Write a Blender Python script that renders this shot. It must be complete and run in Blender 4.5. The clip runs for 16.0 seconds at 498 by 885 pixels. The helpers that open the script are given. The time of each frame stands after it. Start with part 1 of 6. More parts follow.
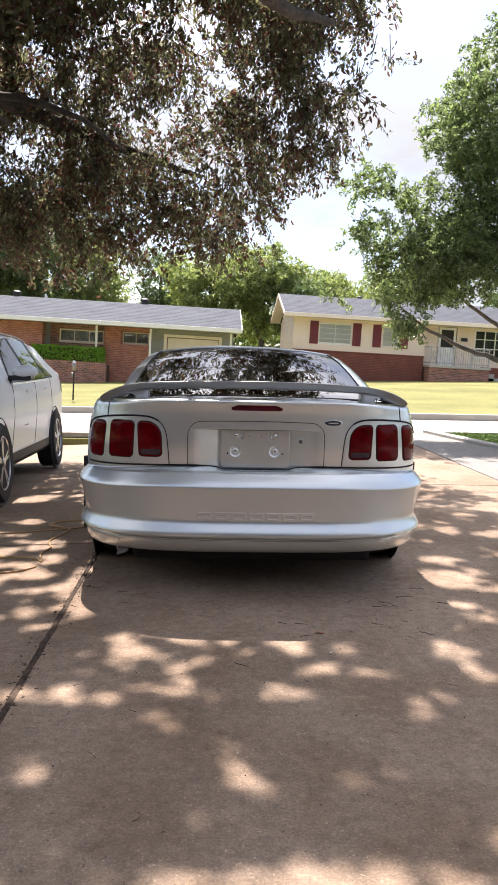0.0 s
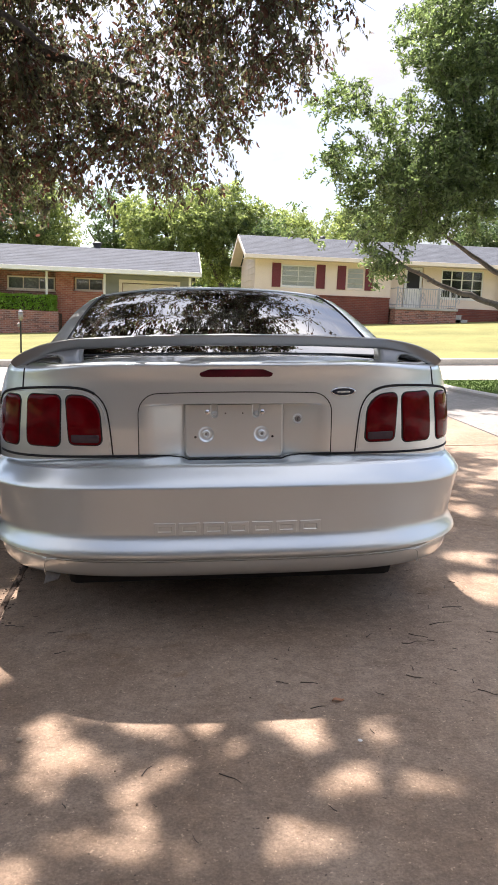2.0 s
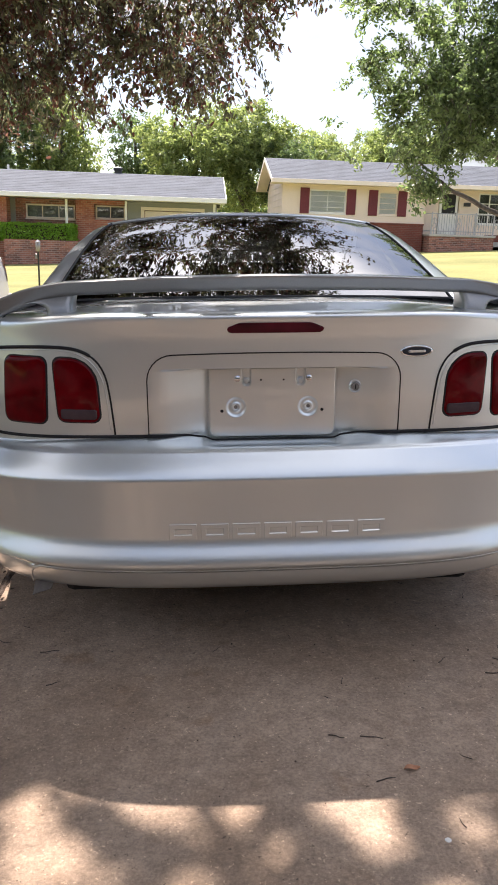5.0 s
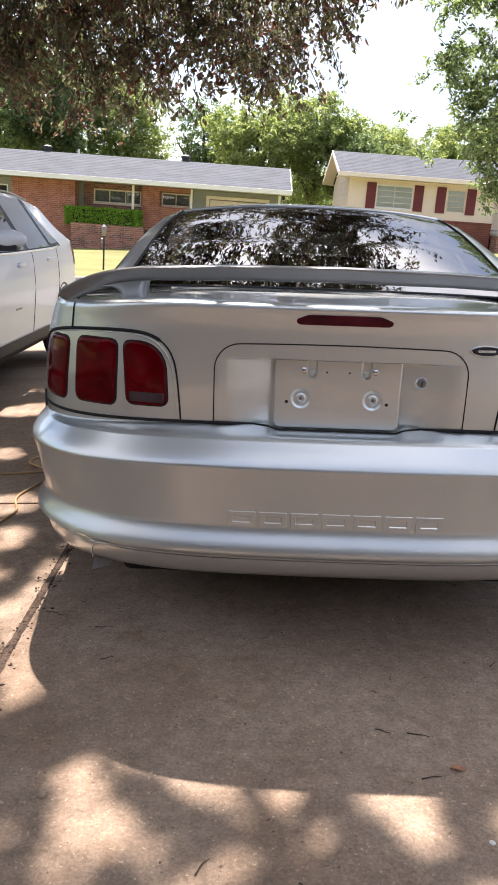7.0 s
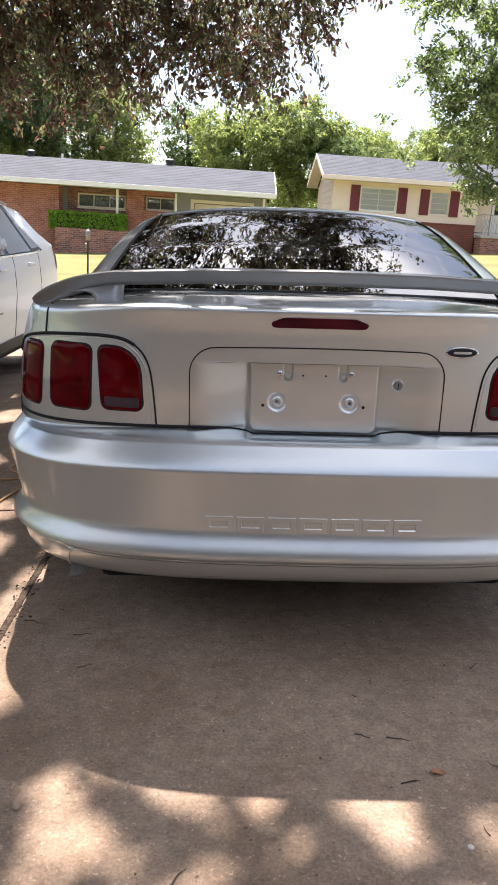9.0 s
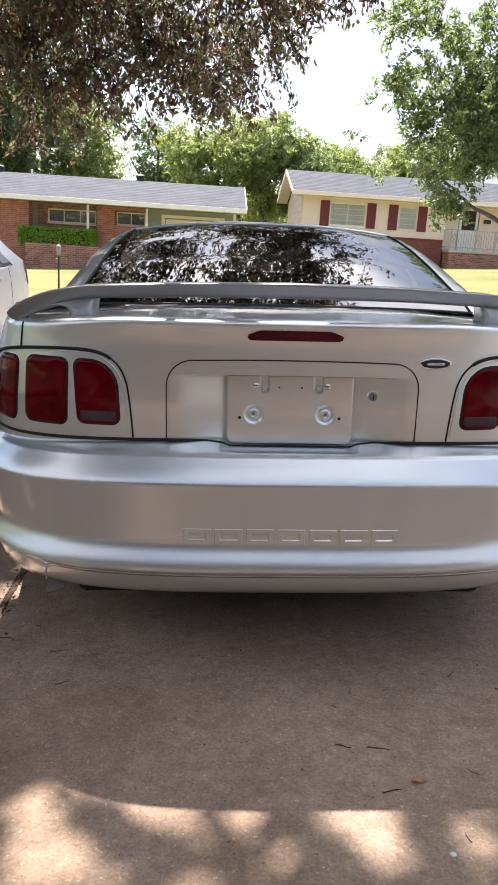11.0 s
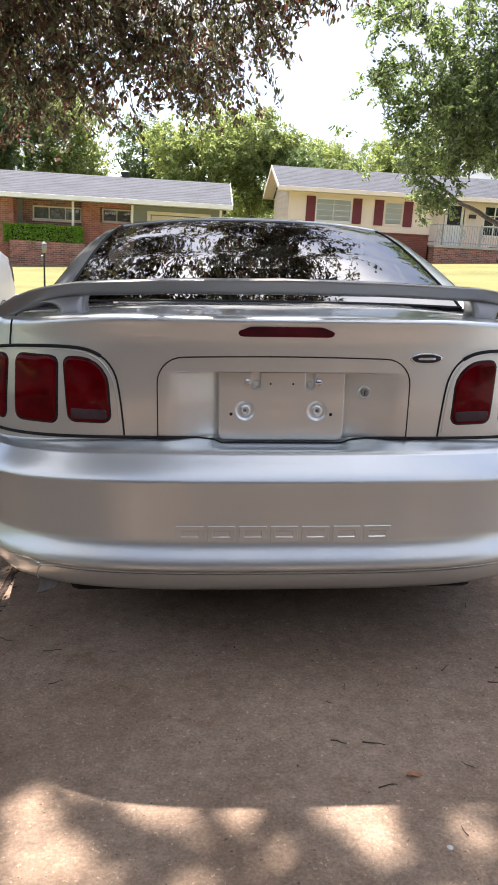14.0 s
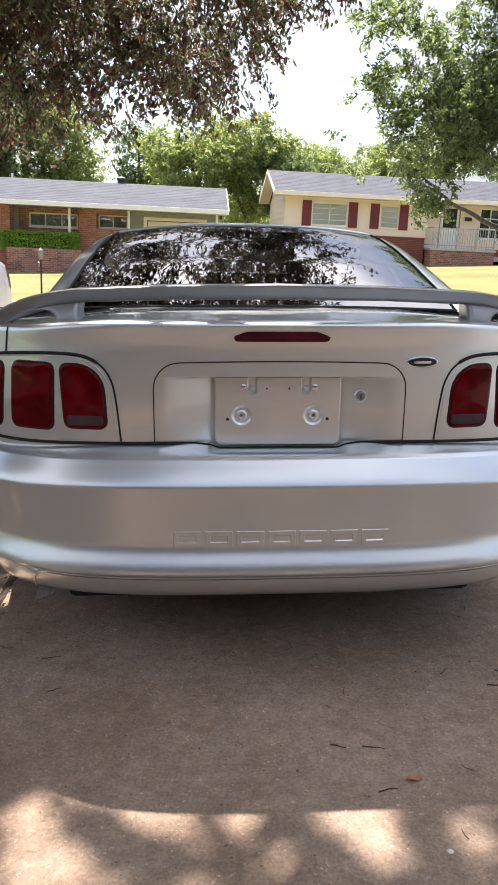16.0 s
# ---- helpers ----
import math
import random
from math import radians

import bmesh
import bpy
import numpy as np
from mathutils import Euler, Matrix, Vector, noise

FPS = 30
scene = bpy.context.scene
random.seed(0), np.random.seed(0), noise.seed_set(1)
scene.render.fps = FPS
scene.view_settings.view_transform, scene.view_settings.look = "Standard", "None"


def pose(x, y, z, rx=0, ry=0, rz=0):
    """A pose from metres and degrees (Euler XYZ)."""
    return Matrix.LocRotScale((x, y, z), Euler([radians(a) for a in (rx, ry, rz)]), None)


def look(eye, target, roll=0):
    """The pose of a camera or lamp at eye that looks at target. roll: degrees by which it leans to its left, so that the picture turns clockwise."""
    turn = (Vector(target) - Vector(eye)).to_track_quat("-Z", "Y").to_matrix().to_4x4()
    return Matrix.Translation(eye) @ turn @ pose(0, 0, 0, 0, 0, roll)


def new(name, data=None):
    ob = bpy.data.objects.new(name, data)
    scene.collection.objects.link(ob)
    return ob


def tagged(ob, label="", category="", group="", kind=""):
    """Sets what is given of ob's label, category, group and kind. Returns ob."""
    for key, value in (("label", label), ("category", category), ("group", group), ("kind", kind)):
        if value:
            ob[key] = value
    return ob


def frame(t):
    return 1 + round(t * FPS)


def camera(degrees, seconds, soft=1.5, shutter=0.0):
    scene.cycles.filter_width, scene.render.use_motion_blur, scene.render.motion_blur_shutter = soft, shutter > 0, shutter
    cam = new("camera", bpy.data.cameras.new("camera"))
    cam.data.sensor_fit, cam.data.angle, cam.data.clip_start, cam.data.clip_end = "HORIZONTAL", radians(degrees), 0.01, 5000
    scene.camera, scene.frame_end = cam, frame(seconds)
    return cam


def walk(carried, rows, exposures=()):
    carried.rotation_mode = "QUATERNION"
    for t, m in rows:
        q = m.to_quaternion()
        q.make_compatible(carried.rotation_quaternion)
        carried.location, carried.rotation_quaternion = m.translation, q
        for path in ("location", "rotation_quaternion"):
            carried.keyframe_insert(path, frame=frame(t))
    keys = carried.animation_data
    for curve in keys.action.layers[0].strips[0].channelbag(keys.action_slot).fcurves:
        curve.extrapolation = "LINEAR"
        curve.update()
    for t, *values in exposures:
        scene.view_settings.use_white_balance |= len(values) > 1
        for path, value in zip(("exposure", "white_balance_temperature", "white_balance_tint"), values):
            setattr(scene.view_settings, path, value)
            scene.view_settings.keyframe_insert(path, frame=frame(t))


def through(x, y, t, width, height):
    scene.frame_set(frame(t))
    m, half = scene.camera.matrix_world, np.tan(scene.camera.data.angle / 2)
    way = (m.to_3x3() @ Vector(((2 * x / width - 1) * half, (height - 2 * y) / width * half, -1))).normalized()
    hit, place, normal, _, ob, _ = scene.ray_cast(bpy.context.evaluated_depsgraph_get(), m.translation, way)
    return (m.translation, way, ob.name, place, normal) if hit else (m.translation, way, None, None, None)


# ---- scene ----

# Camera: the drive falls two degrees to one side, so camera, ground and cars share one tilt.
SLOPE = Matrix.Rotation(radians(-2.0), 4, "Y")
cam = camera(36.3, 16.0, soft=1.7)
PATH = (
    (0.0, -0.227, -3.639, 1.195, 83.72, -1.34, -2.76),
    (0.5, -0.225, -3.611, 1.197, 82.55, -2.49, -3.56),
    (1.0, -0.229, -3.622, 1.194, 82.96, -1.57, -3.77),
    (1.2, -0.229, -3.592, 1.194, 82.86, -1.37, -4.27),
    (1.5, -0.224, -2.955, 1.195, 81.08, -1.25, -5.70),
    (2.0, -0.223, -2.525, 1.188, 79.71, -0.26, -5.79),
    (2.5, -0.212, -2.457, 1.193, 79.09, 0.17, -5.27),
    (3.0, -0.222, -2.236, 1.191, 77.62, -0.16, -5.50),
    (5.3, -0.196, -1.885, 1.196, 74.30, 0.42, -3.11),
    (5.5, -0.188, -1.886, 1.198, 74.16, 0.57, -2.09),
    (6.0, -0.211, -1.886, 1.194, 74.04, -0.42, -0.67),
    (6.5, -0.203, -1.889, 1.198, 73.87, -1.36, 0.47),
    (7.0, -0.238, -1.904, 1.192, 73.89, -1.96, 0.65),
    (7.5, -0.239, -1.900, 1.190, 73.87, -1.62, 0.23),
    (8.0, -0.192, -1.884, 1.195, 73.90, -0.99, -0.17),
    (10.3, -0.228, -1.900, 1.188, 74.93, -2.63, -0.91),
    (10.5, -0.221, -1.896, 1.188, 75.08, -2.22, -1.54),
    (11.0, -0.218, -1.898, 1.189, 75.26, -1.48, -2.53),
    (11.5, -0.218, -1.896, 1.188, 75.31, -0.96, -3.07),
    (12.0, -0.219, -1.897, 1.190, 75.19, -0.72, -3.14),
    (12.5, -0.221, -1.899, 1.190, 75.13, -0.73, -3.00),
    (13.0, -0.221, -1.894, 1.189, 75.09, -0.82, -2.95),
    (13.5, -0.222, -1.896, 1.189, 75.07, -0.97, -3.14),
    (14.0, -0.228, -1.892, 1.188, 75.01, -1.14, -3.55),
    (14.5, -0.225, -1.890, 1.188, 75.00, -1.43, -4.08),
    (15.0, -0.223, -1.882, 1.186, 74.77, -1.39, -4.69),
    (15.5, -0.225, -1.889, 1.189, 75.20, -0.85, -3.99),
    (16.0, -0.223, -1.893, 1.190, 75.34, -0.61, -3.80),
)
walk(cam, [(t, SLOPE @ pose(*p)) for t, *p in PATH], exposures=((0.0, 1.48, 6700, 17), (3.0, 1.64, 6700, 17), (16.0, 1.64, 6700, 17)))

# World: hazy bright summer sky with thin white cloud, sun high ahead of the camera.
TO_SUN = (SLOPE.to_3x3() @ Vector((-0.12, 0.645, 1.03))).normalized()
world = bpy.data.worlds.new("sky")
scene.world = world
world.use_nodes = True
wn, wl = world.node_tree.nodes, world.node_tree.links
wn.clear()
w_out = wn.new("ShaderNodeOutputWorld")
w_bg = wn.new("ShaderNodeBackground")
w_sky = wn.new("ShaderNodeTexSky")
w_sky.sky_type = "NISHITA"
w_sky.sun_disc = False
w_sky.sun_elevation = math.asin(TO_SUN.z)
w_sky.sun_rotation = math.atan2(TO_SUN.x, TO_SUN.y)
w_sky.air_density, w_sky.dust_density = 1.0, 0.6
w_co = wn.new("ShaderNodeTexCoord")
w_map = wn.new("ShaderNodeMapping")
w_map.inputs["Scale"].default_value = (1.0, 1.0, 2.6)
w_noise = wn.new("ShaderNodeTexNoise")
w_noise.inputs["Scale"].default_value = 2.3
w_noise.inputs["Detail"].default_value = 7.0
w_noise.inputs["Roughness"].default_value = 0.58
w_ramp = wn.new("ShaderNodeValToRGB")
w_ramp.color_ramp.elements[0].position, w_ramp.color_ramp.elements[1].position = 0.37, 0.64
w_mix = wn.new("ShaderNodeMix")
w_mix.data_type = "RGBA"
# thin cloud: brightest overhead and a third as bright at the skyline, as under any veiled sky
w_sep, w_up = wn.new("ShaderNodeSeparateXYZ"), wn.new("ShaderNodeMapRange")
w_up.inputs["From Min"].default_value, w_up.inputs["From Max"].default_value = 0.0, 1.0
w_up.inputs["To Min"].default_value, w_up.inputs["To Max"].default_value = 0.205, 1.0
w_cloud = wn.new("ShaderNodeMix")
w_cloud.data_type, w_cloud.blend_type = "RGBA", "MULTIPLY"
w_cloud.inputs["Factor"].default_value = 1.0
w_cloud.inputs["A"].default_value = (7.35, 7.6, 7.9, 1)
wl.new(w_co.outputs["Generated"], w_sep.inputs[0])
wl.new(w_sep.outputs["Z"], w_up.inputs["Value"])
# and brighter round the sun
w_dot, w_near, w_gain = wn.new("ShaderNodeVectorMath"), wn.new("ShaderNodeMapRange"), wn.new("ShaderNodeMath")
w_dot.operation, w_gain.operation = "DOT_PRODUCT", "MULTIPLY"
w_dot.inputs[1].default_value = TO_SUN
w_near.interpolation_type = "SMOOTHSTEP"
w_near.inputs["From Min"].default_value, w_near.inputs["From Max"].default_value = 0.74, 1.0
w_near.inputs["To Min"].default_value, w_near.inputs["To Max"].default_value = 1.0, 2.8
wl.new(w_co.outputs["Generated"], w_dot.inputs[0])
wl.new(w_dot.outputs["Value"], w_near.inputs["Value"])
wl.new(w_up.outputs["Result"], w_gain.inputs[0]), wl.new(w_near.outputs["Result"], w_gain.inputs[1])
wl.new(w_gain.outputs["Value"], w_cloud.inputs["B"])
wl.new(w_cloud.outputs["Result"], w_mix.inputs["B"])
wl.new(w_co.outputs["Generated"], w_map.inputs["Vector"])
wl.new(w_map.outputs["Vector"], w_noise.inputs["Vector"])
wl.new(w_noise.outputs["Fac"], w_ramp.inputs["Fac"])
wl.new(w_ramp.outputs["Color"], w_mix.inputs["Factor"])
wl.new(w_sky.outputs["Color"], w_mix.inputs["A"])
wl.new(w_mix.outputs["Result"], w_bg.inputs["Color"])
w_bg.inputs["Strength"].default_value = 0.10
wl.new(w_bg.outputs["Background"], w_out.inputs["Surface"])

sun = new("sun", bpy.data.lights.new("sun", "SUN"))
sun.data.energy, sun.data.angle, sun.data.color = 4.6, radians(0.55), (1.0, 0.95, 0.89)
sun.matrix_world = look(TO_SUN * 60, (0, 0, 0))


# ---- materials ----
def material(name, colour, rough=0.6, metal=0.0, vary=0.12, fine=40.0, coarse=2.0, bump=0.15, coat=0.0, specular=0.5, island=0.0, tint=None, coat_rough=0.04):
    """A surface with grain and larger stains; colours in linear light."""
    m = bpy.data.materials.new(name)
    m.use_nodes = True
    n, l = m.node_tree.nodes, m.node_tree.links
    b = n["Principled BSDF"]
    b.inputs["Roughness"].default_value, b.inputs["Metallic"].default_value = rough, metal
    b.inputs["Coat Weight"].default_value, b.inputs["Coat Roughness"].default_value = coat, coat_rough
    b.inputs["Specular IOR Level"].default_value = specular
    co = n.new("ShaderNodeTexCoord")
    f, c = n.new("ShaderNodeTexNoise"), n.new("ShaderNodeTexNoise")
    f.inputs["Scale"].default_value, c.inputs["Scale"].default_value = fine, coarse
    f.inputs["Detail"].default_value, c.inputs["Detail"].default_value = 4, 5
    l.new(co.outputs["Object"], f.inputs["Vector"]), l.new(co.outputs["Object"], c.inputs["Vector"])
    add = n.new("ShaderNodeMath")
    add.operation = "MULTIPLY_ADD"
    l.new(f.outputs["Fac"], add.inputs[0])
    add.inputs[1].default_value = 0.5
    half = n.new("ShaderNodeMath")
    half.operation = "MULTIPLY"
    half.inputs[1].default_value = 0.5
    l.new(c.outputs["Fac"], half.inputs[0]), l.new(half.outputs[0], add.inputs[2])
    ramp = n.new("ShaderNodeValToRGB")
    ramp.color_ramp.elements[0].position, ramp.color_ramp.elements[1].position = 0.32, 0.68
    low = [max(0, x * (1 - 2 * vary)) for x in colour]
    high = [min(1, x * (1 + 2 * vary)) for x in (tint or colour)]
    ramp.color_ramp.elements[0].color, ramp.color_ramp.elements[1].color = (*low, 1), (*high, 1)
    l.new(add.outputs[0], ramp.inputs["Fac"])
    last = ramp.outputs["Color"]
    if island:
        geo, hsv, mr = n.new("ShaderNodeNewGeometry"), n.new("ShaderNodeHueSaturation"), n.new("ShaderNodeMapRange")
        mr.inputs["To Min"].default_value, mr.inputs["To Max"].default_value = 1 - island, 1 + island
        l.new(geo.outputs["Random Per Island"], mr.inputs["Value"])
        l.new(mr.outputs["Result"], hsv.inputs["Value"]), l.new(last, hsv.inputs["Color"])
        last = hsv.outputs["Color"]
    l.new(last, b.inputs["Base Color"])
    if bump:
        bp = n.new("ShaderNodeBump")
        bp.inputs["Strength"].default_value, bp.inputs["Distance"].default_value = bump, 0.01
        l.new(f.outputs["Fac"], bp.inputs["Height"]), l.new(bp.outputs["Normal"], b.inputs["Normal"])
    return m


def leaf_material(name, dark, light, through=0.35, brown=0.0):
    """Leaves that let part of the light through, each one a little different."""
    m = bpy.data.materials.new(name)
    m.use_nodes = True
    n, l = m.node_tree.nodes, m.node_tree.links
    b = n["Principled BSDF"]
    b.inputs["Roughness"].default_value = 0.42
    b.inputs["Specular IOR Level"].default_value = 0.5
    geo, ramp = n.new("ShaderNodeNewGeometry"), n.new("ShaderNodeValToRGB")
    ramp.color_ramp.elements[0].color, ramp.color_ramp.elements[1].color = (*dark, 1), (*light, 1)
    if brown:
        ramp.color_ramp.elements[1].position = 1 - brown
        e = ramp.color_ramp.elements.new(min(0.99, 1 - brown + 0.02))
        e.color = (0.068, 0.033, 0.023, 1)
    l.new(geo.outputs["Random Per Island"], ramp.inputs["Fac"])
    l.new(ramp.outputs["Color"], b.inputs["Base Color"])
    tr, mix = n.new("ShaderNodeBsdfTranslucent"), n.new("ShaderNodeMixShader")
    hs = n.new("ShaderNodeHueSaturation")
    hs.inputs["Value"].default_value, hs.inputs["Saturation"].default_value = 2.4, 1.05
    l.new(ramp.outputs["Color"], hs.inputs["Color"]), l.new(hs.outputs["Color"], tr.inputs["Color"])
    mix.inputs["Fac"].default_value = through
    l.new(b.outputs["BSDF"], mix.inputs[1]), l.new(tr.outputs["BSDF"], mix.inputs[2])
    l.new(mix.outputs["Shader"], n["Material Output"].inputs["Surface"])
    return m


def glass_material(name, tint, clear=1.45):
    """A thin sheet: a tinted clear body with a real gloss."""
    m = bpy.data.materials.new(name)
    m.use_nodes = True
    n, l = m.node_tree.nodes, m.node_tree.links
    n.remove(n["Principled BSDF"])
    t, g, mix, fr = n.new("ShaderNodeBsdfTransparent"), n.new("ShaderNodeBsdfGlossy"), n.new("ShaderNodeMixShader"), n.new("ShaderNodeFresnel")
    t.inputs["Color"].default_value = (*tint, 1)
    g.inputs["Roughness"].default_value = 0.015
    fr.inputs["IOR"].default_value = clear
    l.new(fr.outputs["Fac"], mix.inputs["Fac"]), l.new(t.outputs["BSDF"], mix.inputs[1]), l.new(g.outputs["BSDF"], mix.inputs[2])
    l.new(mix.outputs["Shader"], n["Material Output"].inputs["Surface"])
    return m


def brick_material(name, a, b2, mortar, width=0.203, height=0.075):
    m = material(name, a, 0.9, bump=0.3)
    n, l = m.node_tree.nodes, m.node_tree.links
    b = n["Principled BSDF"]
    co = [x for x in n if x.type == "TEX_COORD"][0]
    # bricks run along x, courses along z
    sep, comb, addn = n.new("ShaderNodeSeparateXYZ"), n.new("ShaderNodeCombineXYZ"), n.new("ShaderNodeMath")
    addn.operation = "ADD"
    l.new(co.outputs["Object"], sep.inputs[0])
    l.new(sep.outputs["X"], addn.inputs[0]), l.new(sep.outputs["Y"], addn.inputs[1])
    l.new(addn.outputs[0], comb.inputs["X"]), l.new(sep.outputs["Z"], comb.inputs["Y"])
    t = n.new("ShaderNodeTexBrick")
    t.inputs["Scale"].default_value = 1.0
    t.inputs["Brick Width"].default_value, t.inputs["Row Height"].default_value = width, height
    t.inputs["Mortar Size"].default_value, t.inputs["Bias"].default_value = 0.006, -0.1
    t.inputs["Color1"].default_value, t.inputs["Color2"].default_value, t.inputs["Mortar"].default_value = (*a, 1), (*b2, 1), (*mortar, 1)
    l.new(comb.outputs[0], t.inputs["Vector"])
    ramp = [x for x in n if x.type == "VALTORGB"][0]
    ramp.color_ramp.elements[0].color, ramp.color_ramp.elements[1].color = (0.62, 0.6, 0.6, 1), (1, 1, 1, 1)
    mul = n.new("ShaderNodeMix")
    mul.data_type, mul.blend_type = "RGBA", "MULTIPLY"
    mul.inputs["Factor"].default_value = 1.0
    l.new(t.outputs["Color"], mul.inputs["A"]), l.new(ramp.outputs["Color"], mul.inputs["B"])
    l.new(mul.outputs["Result"], b.inputs["Base Color"])
    bp = [x for x in n if x.type == "BUMP"][0]
    bp.invert = True
    bp.inputs["Strength"].default_value = 0.6
    l.new(t.outputs["Fac"], bp.inputs["Height"])
    return m


def concrete_material(name, colour, dirt, grit=1.0):
    """Old drive concrete: broad brown stains, worn aggregate at two scales, sparse pale grains and dark pits."""
    m = material(name, colour, 0.9, vary=0.07, fine=120, coarse=0.9, bump=0.4, specular=0.3)
    n, l = m.node_tree.nodes, m.node_tree.links
    b = n["Principled BSDF"]
    co = [x for x in n if x.type == "TEX_COORD"][0]
    last = [x for x in n if x.type == "VALTORGB"][0].outputs["Color"]

    def grey(v):
        k = 1 + (v - 1) * grit
        return (k, k, k * 0.985 if v > 1 else k, 1)

    # scale, detail, roughness, offset, ramp positions, ramp colours
    layers = ((1.7, 9, 0.62, 0.0, (0.30, 0.60), ((*dirt, 1), (1, 1, 1, 1))),
              (26.0, 10, 0.78, 3.0, (0.36, 0.64), (grey(0.74), grey(1.20))),
              (120.0, 5, 0.70, 7.0, (0.36, 0.64), (grey(0.80), grey(1.16))),
              (95.0, 3, 0.55, 11.0, (0.655, 0.70), ((1, 1, 1, 1), grey(1.75))),
              (62.0, 4, 0.60, 17.0, (0.665, 0.70), ((1, 1, 1, 1), grey(0.45))),
              (7.0, 6, 0.60, 23.0, (0.62, 0.72), ((1, 1, 1, 1), (0.80, 0.74, 0.68, 1))))
    for scale, detail, rough, shift, at, cols in layers:
        mp, tex, rp, mul = n.new("ShaderNodeMapping"), n.new("ShaderNodeTexNoise"), n.new("ShaderNodeValToRGB"), n.new("ShaderNodeMix")
        mp.inputs["Location"].default_value = (shift, shift * 0.7, shift * 0.3)
        tex.inputs["Scale"].default_value, tex.inputs["Detail"].default_value, tex.inputs["Roughness"].default_value = scale, detail, rough
        rp.color_ramp.elements[0].position, rp.color_ramp.elements[1].position = at
        rp.color_ramp.elements[0].color, rp.color_ramp.elements[1].color = cols
        mul.data_type, mul.blend_type = "RGBA", "MULTIPLY"
        mul.inputs["Factor"].default_value = 1.0
        l.new(co.outputs["Object"], mp.inputs["Vector"]), l.new(mp.outputs["Vector"], tex.inputs["Vector"])
        l.new(tex.outputs["Fac"], rp.inputs["Fac"])
        l.new(last, mul.inputs["A"]), l.new(rp.outputs["Color"], mul.inputs["B"])
        last = mul.outputs["Result"]
    l.new(last, b.inputs["Base Color"])
    return m


